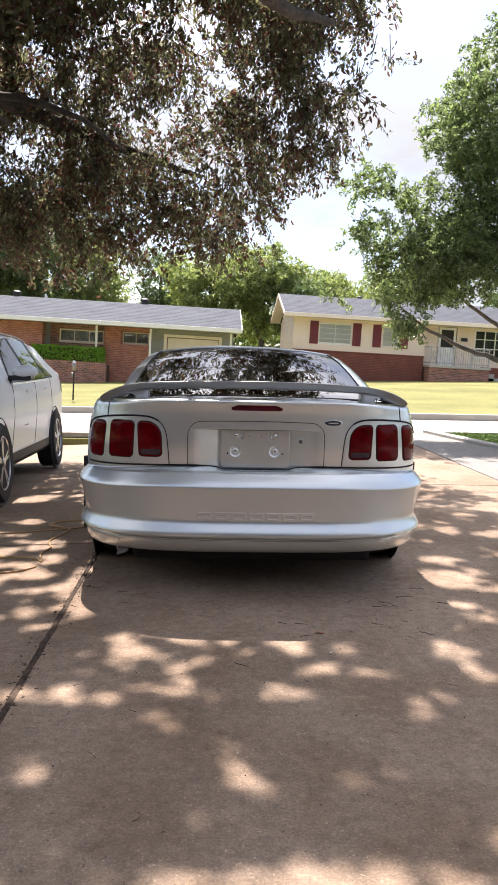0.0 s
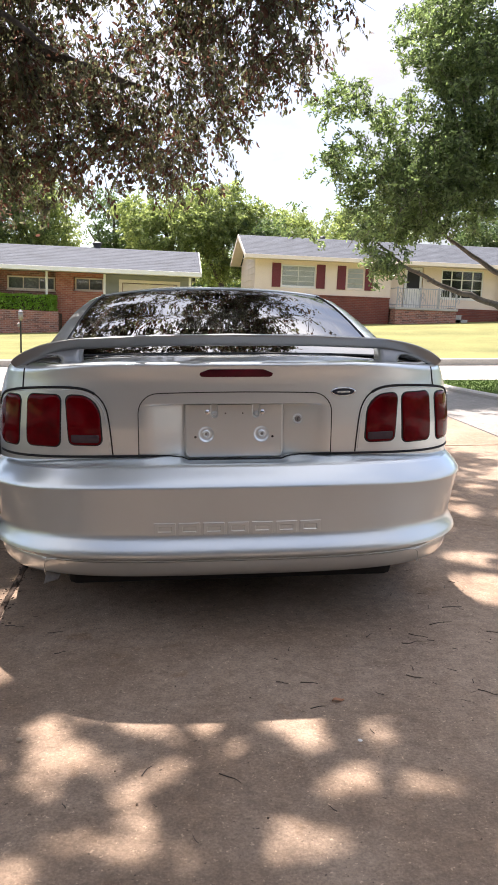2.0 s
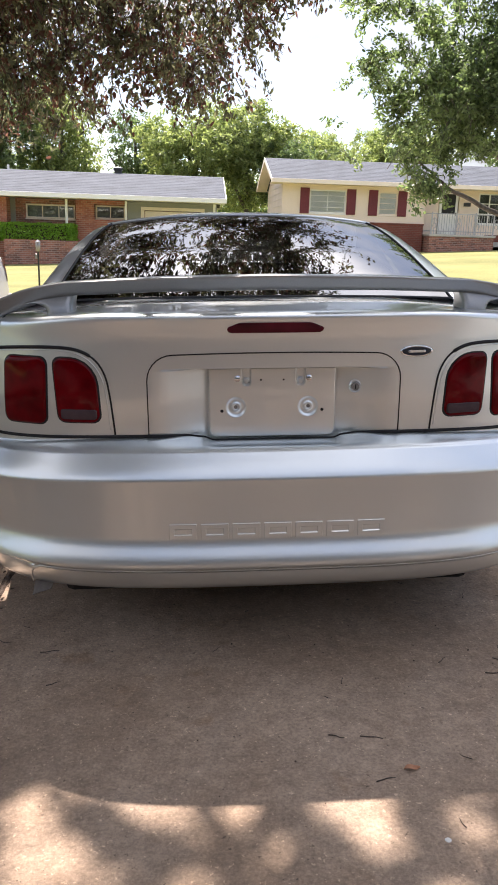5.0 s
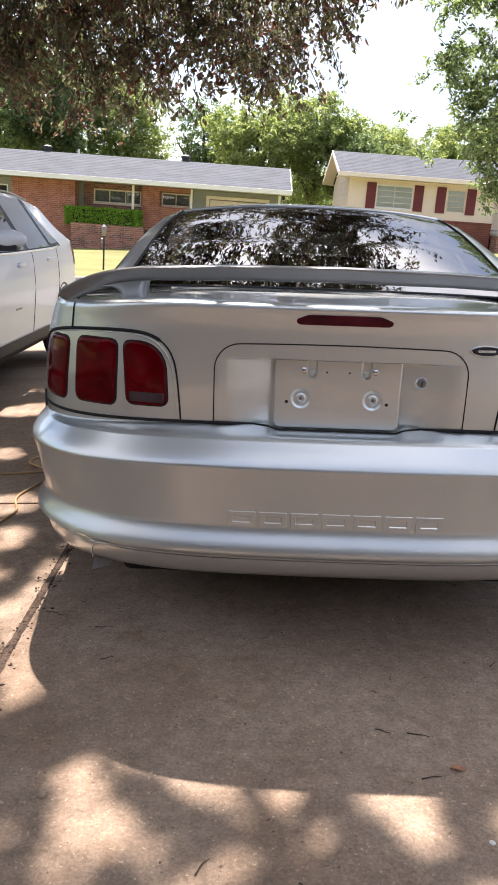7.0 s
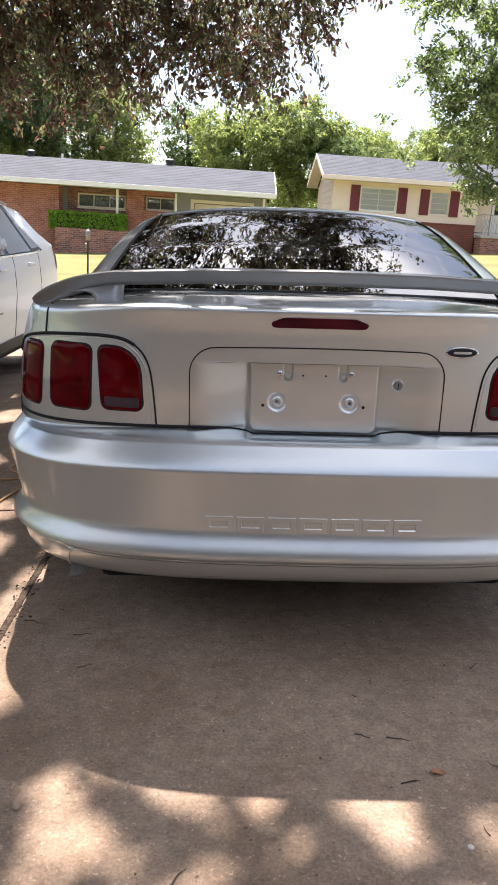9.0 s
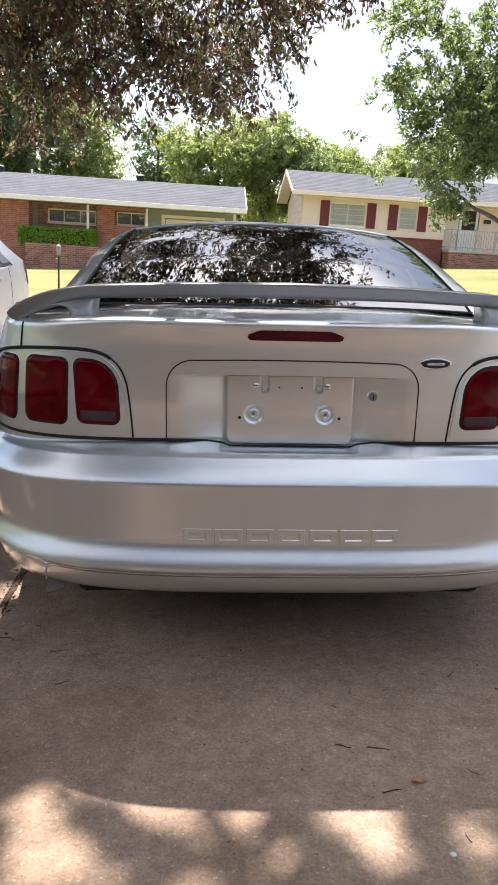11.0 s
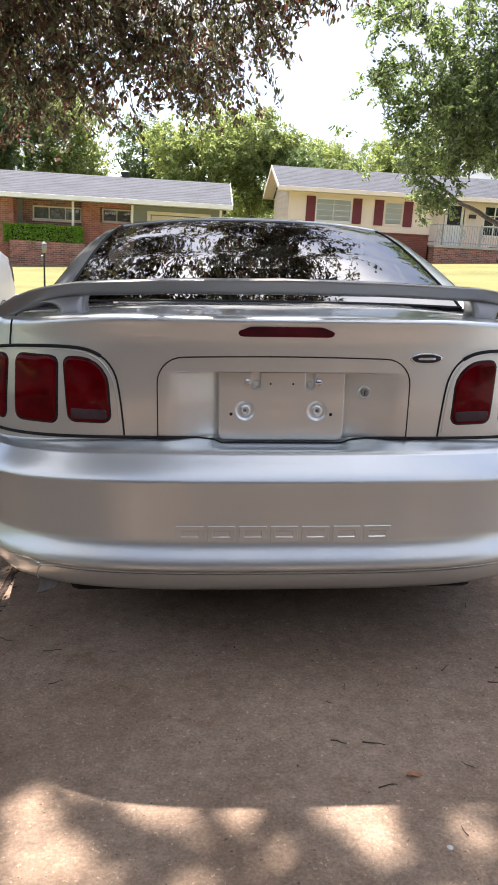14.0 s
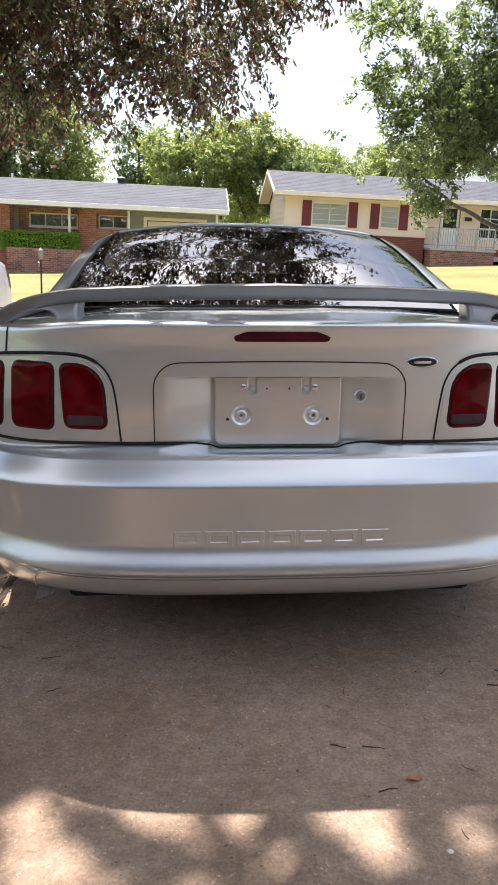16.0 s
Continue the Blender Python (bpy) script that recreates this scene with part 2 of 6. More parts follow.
M = {
    "silver": material("silver_paint", (0.685, 0.72, 0.72), 0.33, 0.85, vary=0.03, fine=900, coarse=3, bump=0.0, coat=0.9, coat_rough=0.03),
    # silver again, darkened to put the spoiler's shade into its colour
    "shaded_silver": material("silver_paint_darkened", (0.29, 0.29, 0.285), 0.36, 0.70, vary=0.05, fine=300, coarse=4, bump=0.02, coat=0.35, coat_rough=0.12),
    "white_paint": material("white_paint", (0.86, 0.87, 0.88), 0.4, vary=0.02, fine=300, bump=0, coat=0.28),
    "black_plastic": material("black_plastic", (0.018, 0.018, 0.02), 0.55, fine=200, bump=0.1),
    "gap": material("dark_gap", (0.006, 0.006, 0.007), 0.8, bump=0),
    "rubber": material("tyre_rubber", (0.02, 0.02, 0.021), 0.8, fine=120, bump=0.3),
    "alloy": material("alloy", (0.55, 0.56, 0.58), 0.28, 0.9, vary=0.04, bump=0),
    "chrome": material("chrome", (0.75, 0.76, 0.78), 0.12, 1.0, vary=0.03, bump=0),
    "steel": material("dull_steel", (0.30, 0.29, 0.28), 0.45, 0.9, vary=0.2, fine=120, bump=0.1),
    "badge_blue": material("badge_blue", (0.006, 0.008, 0.016), 0.5, vary=0.05, bump=0),
    "interior": material("dark_interior", (0.030, 0.028, 0.028), 0.85, fine=150, bump=0.2),
    "seat": material("grey_seat_cloth", (0.03, 0.028, 0.027), 0.9, fine=220, bump=0.3),
    "glass": glass_material("tinted_glass", (0.07, 0.072, 0.072), 3.1),
    "suv_glass": glass_material("suv_glass", (0.05, 0.052, 0.055), 1.45),
    "house_glass": glass_material("house_glass", (0.93, 0.94, 0.94), 1.45),
    "brick": brick_material("orange_brick", (0.56, 0.215, 0.145), (0.38, 0.115, 0.08), (0.56, 0.43, 0.36)),
    "brick_dark": brick_material("mottled_brick", (0.48, 0.20, 0.14), (0.16, 0.085, 0.07), (0.52, 0.42, 0.36)),
    "brick_red": brick_material("red_brick", (0.27, 0.075, 0.05), (0.22, 0.06, 0.045), (0.24, 0.17, 0.14)),
    "cream": material("cream_siding", (0.82, 0.685, 0.575), 0.7, vary=0.05, fine=30, coarse=0.8, bump=0.1),
    "cream_trim": material("cream_trim", (0.80, 0.69, 0.59), 0.6, vary=0.05, bump=0.05),
    "white_trim": material("white_trim", (0.80, 0.79, 0.75), 0.55, vary=0.04, bump=0.05),
    "grey_siding": material("grey_green_siding", (0.27, 0.275, 0.26), 0.8, vary=0.06, bump=0.1),
    "maroon": material("maroon_shutter", (0.16, 0.025, 0.035), 0.6, vary=0.1, bump=0.1),
    "shingle": material("grey_shingle", (0.061, 0.069, 0.083), 0.9, vary=0.16, fine=18, coarse=1.5, bump=0.4, specular=0.25),
    "dark_room": material("dark_room", (0.03, 0.03, 0.032), 0.9, bump=0),
    "curtain": material("grey_curtain", (0.20, 0.20, 0.205), 0.85, vary=0.2, fine=14, coarse=3, bump=0.2),
    "blind": material("white_blind", (0.72, 0.72, 0.70), 0.7, vary=0.04, bump=0),
    "iron_white": material("white_iron", (0.36, 0.36, 0.37), 0.5, vary=0.05, bump=0),
    "black_iron": material("black_iron", (0.02, 0.02, 0.022), 0.5, vary=0.1, bump=0.05),
    "concrete": concrete_material("drive_concrete", (0.338, 0.250, 0.186), (0.72, 0.66, 0.60)),
    "concrete_grey": concrete_material("grey_concrete", (0.26, 0.245, 0.23), (0.80, 0.79, 0.78)),
    "road": concrete_material("road_concrete", (0.36, 0.33, 0.30), (0.85, 0.84, 0.83), 0.6),
    "kerb": material("kerb_concrete", (0.44, 0.415, 0.38), 0.9, vary=0.1, bump=0.3),
    "soil": material("soil_dirt", (0.078, 0.050, 0.034), 0.95, vary=0.40, fine=90, coarse=8, bump=0.6),
    "near_yard": material("darkened_yard", (0.055, 0.054, 0.044), 0.95, vary=0.25, fine=25, coarse=1.2, bump=0.5, specular=0.1),
    "dark_siding": material("dark_siding", (0.075, 0.084, 0.082), 0.7, vary=0.05, fine=20, bump=0.1),
    "lawn": material("sunny_lawn", (0.145, 0.148, 0.058), 0.95, vary=0.16, fine=25, coarse=0.5, bump=0.5, specular=0.1, tint=(0.19, 0.182, 0.070)),
    "verge": material("verge_turf", (0.075, 0.115, 0.032), 0.95, vary=0.2, fine=60, coarse=3, bump=0.5, specular=0.1),
    "grass": material("grass_blades", (0.09, 0.15, 0.03), 0.8, vary=0.2, bump=0, island=0.35, specular=0.2),
    "bark": material("oak_bark", (0.075, 0.062, 0.052), 0.95, vary=0.3, fine=30, coarse=5, bump=0.9),
    "bark_grey": material("grey_bark", (0.13, 0.11, 0.09), 0.95, vary=0.3, fine=30, coarse=5, bump=0.9),
    "oak_leaf": leaf_material("oak_leaf", (0.038, 0.040, 0.023), (0.125, 0.13, 0.066), 0.46, brown=0.36),
    "tree_leaf": leaf_material("tree_leaf", (0.038, 0.060, 0.024), (0.19, 0.25, 0.095), 0.44),
    "far_leaf": leaf_material("far_leaf", (0.080, 0.115, 0.036), (0.26, 0.30, 0.10), 0.42),
    "far_leaf_dark": leaf_material("far_leaf_dark", (0.045, 0.075, 0.027), (0.135, 0.185, 0.07), 0.35),
    "hedge_leaf": leaf_material("hedge_leaf", (0.11, 0.22, 0.02), (0.22, 0.38, 0.05), 0.35),
    "twig": material("dead_twig", (0.055, 0.04, 0.03), 0.9, vary=0.25, bump=0.3),
    "dry_leaf": material("dry_leaf", (0.46, 0.21, 0.11), 0.8, vary=0.2, bump=0.2),
    "tan_stone": material("tan_stone", (0.33, 0.26, 0.19), 0.9, vary=0.15, bump=0.3),
    "chip": material("pale_chip", (0.70, 0.68, 0.64), 0.8, vary=0.1, bump=0.2),
    "cord": material("tan_cord", (0.46, 0.27, 0.115), 0.5, vary=0.1, bump=0.0),
    "cord_yellow": material("yellow_plug", (0.62, 0.36, 0.04), 0.45, vary=0.08, bump=0.0),
    "wood_fence": material("weathered_fence", (0.17, 0.15, 0.135), 0.9, vary=0.2, bump=0.3),
    "bin_green": material("green_plastic", (0.01, 0.14, 0.08), 0.45, vary=0.06, bump=0.05),
}


def lens_material(name, colour, rough=0.12):
    """Moulded lamp lens: deep colour under a clear coat, with faint prism ribs."""
    m = material(name, colour, rough, vary=0.22, fine=22, coarse=13, bump=0.0, coat=0.0, specular=0.14)
    n, l = m.node_tree.nodes, m.node_tree.links
    co = [x for x in n if x.type == "TEX_COORD"][0]
    wv, bp = n.new("ShaderNodeTexWave"), n.new("ShaderNodeBump")
    wv.inputs["Scale"].default_value = 60.0
    bp.inputs["Strength"].default_value, bp.inputs["Distance"].default_value = 0.0, 0.002
    l.new(co.outputs["Object"], wv.inputs["Vector"])
    l.new(wv.outputs["Fac"], bp.inputs["Height"]), l.new(bp.outputs["Normal"], n["Principled BSDF"].inputs["Normal"])
    return m


M["red_lens"] = lens_material("red_lens", (0.10, 0.0008, 0.0026), 0.08)
M["dark_red_lens"] = lens_material("dark_red_lens", (0.075, 0.006, 0.012), 0.2)
M["clear_lens"] = lens_material("smoky_clear_lens", (0.055, 0.035, 0.038))
M["lamp_glass"] = lens_material("headlamp_glass", (0.35, 0.36, 0.38), 0.08)
M["amber_lens"] = lens_material("amber_lens", (0.30, 0.05, 0.02))


# ---- helpers of this scene ----
def part(name, bm, mat, parent=None, label="", smooth=None):
    """Links a bmesh as ONE mesh object under a thing or a part. smooth: the angle under which edges are rounded off."""
    bmesh.ops.recalc_face_normals(bm, faces=bm.faces)
    me = bpy.data.meshes.new(name)
    bm.to_mesh(me)
    bm.free()
    me.materials.append(M[mat])
    ob = new(name, me)
    if smooth:
        for f in me.polygons:
            f.use_smooth = True
        if smooth < 180:
            me.set_sharp_from_angle(angle=radians(smooth))
    if parent:
        ob.parent = parent
    if label:
        tagged(ob, label)
    return ob


def thing(name, label, category, at=(0, 0, 0), group="", kind=""):
    e = new(name)
    e.empty_display_size = 0.2
    e.location = at
    return tagged(e, label, category, group, kind)


def box(bm, x0, x1, y0, y1, z0, z1, bevel=0.0, turn=None):
    """Adds a bevelled box to a bmesh."""
    r = bmesh.ops.create_cube(bm, size=1)
    vs = r["verts"]
    m = Matrix.Translation(((x0 + x1) / 2, (y0 + y1) / 2, (z0 + z1) / 2)) @ Matrix.Diagonal((x1 - x0, y1 - y0, z1 - z0, 1))
    bmesh.ops.transform(bm, matrix=(turn @ m) if turn else m, verts=vs)
    if bevel:
        es = list({e for v in vs for e in v.link_edges})
        bmesh.ops.bevel(bm, geom=es, offset=bevel, segments=2, affect="EDGES", profile=0.5)
    return bm


def boxed(*args, **kw):
    return box(bmesh.new(), *args, **kw)


def grid(rows, close=False, ends=False):
    """A bmesh from rows of points; close joins the last column to the first, ends fills the first and last ring."""
    bm = bmesh.new()
    vs = [[bm.verts.new(p) for p in r] for r in rows]
    n = len(vs[0])
    for a, b in zip(vs, vs[1:]):
        for i in range(n if close else n - 1):
            q = (a[i], a[(i + 1) % n], b[(i + 1) % n], b[i])
            if len(set(q)) == 4:
                bm.faces.new(q)
    if close:
        bm.faces.new(vs[-1])
        if ends:
            bm.faces.new(vs[0][::-1])
    return bm


def catmull(pts, k=6):
    p = [Vector(q) for q in pts]
    p = [2 * p[0] - p[1]] + p + [2 * p[-1] - p[-2]]
    out = []
    for a, b, c, d in zip(p, p[1:], p[2:], p[3:]):
        for i in range(k):
            t = i / k
            out.append(0.5 * (2 * b + (c - a) * t + (2 * a - 5 * b + 4 * c - d) * t * t + (3 * b - a - 3 * c + d) * t ** 3))
    out.append(p[-2])
    return out


def tube(pts, r0, r1=None, sides=8, bm=None, cap=True):
    """A round tube along points, tapering from r0 to r1."""
    bm = bm or bmesh.new()
    r1 = r0 if r1 is None else r1
    pts = [Vector(p) for p in pts]
    rings, up = [], None
    for i, p in enumerate(pts):
        d = (pts[min(i + 1, len(pts) - 1)] - pts[max(i - 1, 0)]).normalized()
        if up is None:
            up = Vector((0, 0, 1)) if abs(d.z) < 0.9 else Vector((1, 0, 0))
        a = d.cross(up).normalized()
        up = a.cross(d).normalized()
        r = r0 + (r1 - r0) * i / max(1, len(pts) - 1)
        rings.append([bm.verts.new(p + r * (math.cos(2 * math.pi * j / sides) * a + math.sin(2 * math.pi * j / sides) * up)) for j in range(sides)])
    for a, b in zip(rings, rings[1:]):
        for j in range(sides):
            bm.faces.new((a[j], a[(j + 1) % sides], b[(j + 1) % sides], b[j]))
    if cap:
        bm.faces.new(rings[0][::-1])
        bm.faces.new(rings[-1])
    return bm


def lathe(profile, axis="X", sides=32, at=(0, 0, 0), bm=None):
    """Turns (radius, height) pairs round an axis."""
    bm = bm or bmesh.new()
    rings = []
    for r, h in profile:
        ring = []
        for j in range(sides):
            c, s = r * math.cos(2 * math.pi * j / sides), r * math.sin(2 * math.pi * j / sides)
            q = {"X": (h, c, s), "Y": (c, h, s), "Z": (c, s, h)}[axis]
            ring.append(bm.verts.new(Vector(at) + Vector(q)))
        rings.append(ring)
    for a, b in zip(rings, rings[1:]):
        for j in range(sides):
            bm.faces.new((a[j], a[(j + 1) % sides], b[(j + 1) % sides], b[j]))
    bm.faces.new(rings[0][::-1])
    bm.faces.new(rings[-1])
    return bm


def even(outline, n=64):
    """The same closed outline with evenly spaced points."""
    p = np.array(list(outline) + [outline[0]], float)
    d = np.concatenate([[0], np.cumsum(np.hypot(*np.diff(p, axis=0).T))])
    t = np.linspace(0, d[-1], n + 1)[:-1]
    return [(float(a), float(b)) for a, b in zip(np.interp(t, d, p[:, 0]), np.interp(t, d, p[:, 1]))]


def rounded_outline(x0, x1, z0, z1, radii, k=5):
    """A rectangle with four corner radii: lower left, lower right, upper right, upper left."""
    out = []
    for (cx, cz, sx, sz, a0), r in zip(((x0, z0, 1, 1, 180), (x1, z0, -1, 1, 270), (x1, z1, -1, -1, 0), (x0, z1, 1, -1, 90)), radii):
        for i in range(k + 1):
            a = radians(a0 + 90 * i / k)
            out.append((cx + sx * r + r * math.cos(a), cz + sz * r + r * math.sin(a)))
    return out


def leaf_mesh(name, centres, directions, length, width, mat, rng, curl=0.25, vary=0.4):
    """Many small folded leaves as one mesh: each folded along its rib."""
    n = len(centres)
    d = directions / np.linalg.norm(directions, axis=1, keepdims=True)
    side = np.cross(d, rng.normal(size=(n, 3)))
    side /= np.linalg.norm(side, axis=1, keepdims=True)
    up = np.cross(side, d)
    ln = length * (1 + vary * rng.uniform(-1, 1, (n, 1)))
    wd = width * (1 + vary * rng.uniform(-1, 1, (n, 1)))
    v = np.empty((n, 6, 3))
    fold = up * wd * curl
    v[:, 0] = centres - d * ln / 2
    v[:, 1] = centres - d * ln * 0.20 + side * wd * 0.46 + fold
    v[:, 2] = centres + d * ln * 0.20 + side * wd * 0.42 + fold
    v[:, 3] = centres + d * ln / 2
    v[:, 4] = centres + d * ln * 0.20 - side * wd * 0.42 + fold
    v[:, 5] = centres - d * ln * 0.20 - side * wd * 0.46 + fold
    base = np.arange(n)[:, None] * 6
    quad = np.concatenate([base + [0, 1, 2, 3], base + [0, 3, 4, 5]], axis=1).reshape(-1)
    me = bpy.data.meshes.new(name)
    me.vertices.add(n * 6)
    me.vertices.foreach_set("co", v.reshape(-1))
    me.loops.add(n * 8)
    me.loops.foreach_set("vertex_index", quad)
    me.polygons.add(n * 2)
    me.polygons.foreach_set("loop_start", np.arange(n * 2) * 4)
    me.polygons.foreach_set("loop_total", np.full(n * 2, 4))
    me.update(calc_edges=True)
    me.materials.append(M[mat])
    return new(name, me)


TILTED = []  # everything that stands on the sloping lot


def on_slope(ob):
    TILTED.append(ob)
    return ob


# ---- the ground ----
def smooth(t):
    t = max(0.0, min(1.0, t))
    return t * t * (3 - 2 * t)


NEAR_KERB, FAR_KERB = 9.3, 14.1


def ground_z(x, y):
    """Height of the earth over the sloping lot plane."""
    if y < NEAR_KERB:
        z = -0.012 if x > -1 else min(-0.06, -0.08 + 0.045 * (max(x, -8) + 0.914) - 0.03 * max(0, y - 1.2))
    elif y < FAR_KERB:
        z = -0.22
    else:
        rise = 0.02 + 0.020 * max(0.0, min(x + 7, 26))
        z = -0.01 + rise * smooth((y - FAR_KERB) / 14)
    far = max(0.0, math.hypot(x, y - 10) - 32)
    return z - x * math.tan(radians(2.0)) * smooth(far / 40)


xs = [-400, -220, -120, -80, -60, -48] + [-40 + 2 * i for i in range(41)] + [48, 60, 80, 120, 220, 400]
ys = [-400, -200, -100, -60, -40, -30, -20, -14, -10, -6, -2, 2, 6, NEAR_KERB - 0.02, NEAR_KERB + 0.02, 12, FAR_KERB - 0.02, FAR_KERB + 0.02] + [15 + 1.5 * i for i in range(20)] + [48, 56, 70, 100, 160, 250, 420]
on_slope(tagged(part("ground", grid([[(x, y, ground_z(x, y)) for x in xs] for y in ys]), "lawn", smooth=40), "sunlit yellow-green lawn and earth sheet", "ground", kind="structure"))


def slab(name, outline, top, depth, mat, label, bevel=0.006):
    """A poured slab: a prism with worn edges."""
    bm = bmesh.new()
    f = bm.faces.new([bm.verts.new((x, y, top(x, y) if callable(top) else top)) for x, y in outline])
    r = bmesh.ops.extrude_face_region(bm, geom=[f])
    vs = [v for v in r["geom"] if isinstance(v, bmesh.types.BMVert)]
    bmesh.ops.translate(bm, vec=(0, 0, -depth), verts=vs)
    low = set(vs)
    es = [e for e in bm.edges if not (e.verts[0] in low or e.verts[1] in low)]
    bmesh.ops.bevel(bm, geom=es, offset=bevel, segments=2, affect="EDGES")
    return on_slope(tagged(part(name, bm, mat), label, "driveway", kind="structure"))


def left_z(x, y):
    """The left run of the drive falls away from the joint and towards the street."""
    return -0.006 + 0.045 * (x + 0.914) - 0.03 * max(0.0, y - 1.2)


# yard coloured dark to put shade into it and keep reflections neutral
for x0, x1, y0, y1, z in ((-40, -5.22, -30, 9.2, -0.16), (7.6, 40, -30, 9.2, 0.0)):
    on_slope(tagged(part("yard", boxed(x0, x1, y0, y1, z - 0.6, z), "near_yard"), "patchy yard beside the drive with shade in its colour", "yard", kind="structure"))


# two runs of drive slabs with an open joint between them
for i, (y0, y1) in enumerate(((-6.25, -4.61), (-4.60, 3.7), (3.71, NEAR_KERB))):
    slab("driveway_slab", [(-0.897, y0), (2.72 + 0.02 * i, y0), (2.70 if i == 1 else 2.74, y1), (-0.897, y1)], 0.0, 0.14, "concrete", "stained tan concrete drive slab with twigs")
for y0, y1 in ((-6.25, -4.6), (-4.59, 1.2), (1.21, 5.2), (5.21, NEAR_KERB)):
    slab("driveway_slab", [(-5.2, y0), (-0.914, y0), (-0.914, y1), (-5.2, y1)], left_z, 0.14, "concrete", "stained tan concrete drive slab with twigs")
slab("side_drive_slab", [(2.76, -6.25), (9.5, -6.25), (7.4, -0.6), (5.2, 2.9), (4.49, 4.6), (3.87, 6.92), (3.5, NEAR_KERB), (2.76, NEAR_KERB)], 0.004, 0.14, "concrete_grey", "smooth grey concrete side drive slab")

on_slope(tagged(part("joint_bed", boxed(-0.93, -0.88, -6.2, 9.2, -0.09, -0.007), "soil"), "dark soil under the slab joint", "dirt", kind="structure"))
# packed dirt and litter in the joint: an uneven ridge that spills over both worn slab edges, with crumbs on it
rng = np.random.default_rng(5)
rows = []
for i in range(701):
    y = -4.0 + 0.0115 * i
    edge = [noise.noise(Vector((y * 9, k, 0))) + 0.6 * noise.noise(Vector((y * 34, k, 4))) for k in (1.5, 6.5, 11.5)]
    left, right = -0.918 - 0.009 * edge[0], -0.892 + 0.008 * edge[1]
    z = 0.0005 + 0.0035 * edge[2]
    rows.append([(left - 0.004, y, -0.012), (left, y, -0.0055), (left + 0.007, y, z - 0.003), (-0.905, y, z + 0.001), (right - 0.007, y, z), (right, y, 0.0008), (right + 0.004, y, -0.010)])
bm = grid(rows)
for i in range(900):
    y = -3.6 + 6.5 * i / 900 + rng.uniform(-0.02, 0.02)
    w = rng.uniform(0.0016, 0.0046)
    at = Matrix.Translation((-0.902 + rng.normal(0, 0.016 if i % 5 else 0.035), y, 0.001)) @ Matrix.Rotation(rng.uniform(0, 3), 4, "Z")
    bmesh.ops.create_icosphere(bm, subdivisions=1, radius=1, matrix=at @ Matrix.Diagonal((w, w * rng.uniform(0.8, 2.6), w * 0.6, 1)))
on_slope(tagged(part("joint_dirt", bm, "soil", smooth=180), "brown dirt and litter packed in the slab joint", "dirt", kind="stuff"))

# road with gutter kerbs
slab("road", [(-90, NEAR_KERB + 0.16), (90, NEAR_KERB + 0.16), (90, FAR_KERB - 0.16), (-90, FAR_KERB - 0.16)], -0.13, 0.08, "road", "pale sunlit concrete residential street")
for name, y0, y1, x0, x1 in (("kerb", NEAR_KERB, NEAR_KERB + 0.158, 3.6, 60), ("kerb", NEAR_KERB, NEAR_KERB + 0.158, -60, -5.3), ("kerb", FAR_KERB - 0.158, FAR_KERB, -60, 11.3)):
    on_slope(tagged(part(name, boxed(x0, x1, y0, y1, -0.2, 0.015, bevel=0.02), "kerb"), "pale concrete street kerb", "kerb", kind="structure"))
# raised white edge of the side drive, along the grass strip
edge = catmull([(3.45, NEAR_KERB - 0.05, 0), (3.60, 8.3, 0), (3.87, 6.92, 0), (4.49, 4.6, 0), (5.3, 2.8, 0), (7.5, -0.6, 0)], 6)
rows = []
for i, p in enumerate(edge):
    d = (edge[min(i + 1, len(edge) - 1)] - edge[max(0, i - 1)]).normalized()
    s = Vector((-d.y, d.x, 0))
    rows.append([p + s * a + Vector((0, 0, h)) for a, h in ((-0.02, -0.06), (-0.02, 0.045), (0.0, 0.06), (0.10, 0.06), (0.12, 0.045), (0.12, -0.06))])
on_slope(tagged(part("drive_edge", grid(rows), "kerb", smooth=50), "white concrete edging of the side drive", "kerb", kind="structure"))
# neighbour's drive across the street
slab("far_driveway", [(11.4, FAR_KERB), (14.6, FAR_KERB), (18.3, 27.5), (15.6, 27.5)], 0.36, 0.5, "road", "pale concrete drive across the street")


# grass tufts on the near strip and along the far kerb
def grass(name, count, x0, x1, y0, y1, height, label, keep):
    r = np.random.default_rng(count)
    x, y = r.uniform(x0, x1, count), r.uniform(y0, y1, count)
    ok = np.array([keep(a, b) for a, b in zip(x, y)])
    x, y = x[ok], y[ok]
    z = np.array([ground_z(a, b) for a, b in zip(x, y)])
    c = np.stack([x, y, z + height * 0.45], 1)
    d = r.normal(0, 0.35, (len(x), 3)) + (0, 0, 1)
    ob = leaf_mesh(name, c, d, height, 0.009, "grass", r, 0.1)
    return on_slope(tagged(ob, label, "grass", kind="stuff"))


def edge_x(y):
    return np.interp(y, [-0.6, 2.8, 4.6, 6.92, 8.3, 9.3], [7.5, 5.3, 4.49, 3.87, 3.6, 3.45]) + 0.14


slab("verge", [(3.60, NEAR_KERB - 0.02), (3.74, 8.3), (4.00, 6.92), (4.62, 4.6), (5.43, 2.8), (7.58, -0.5), (7.58, NEAR_KERB - 0.02)], 0.004, 0.1, "verge", "mown green grass verge beside the side drive")
grass("lawn_grass", 50000, 3.6, 9, 3.0, NEAR_KERB, 0.04, "short green lawn blades on the near strip", lambda a, b: a > edge_x(b))


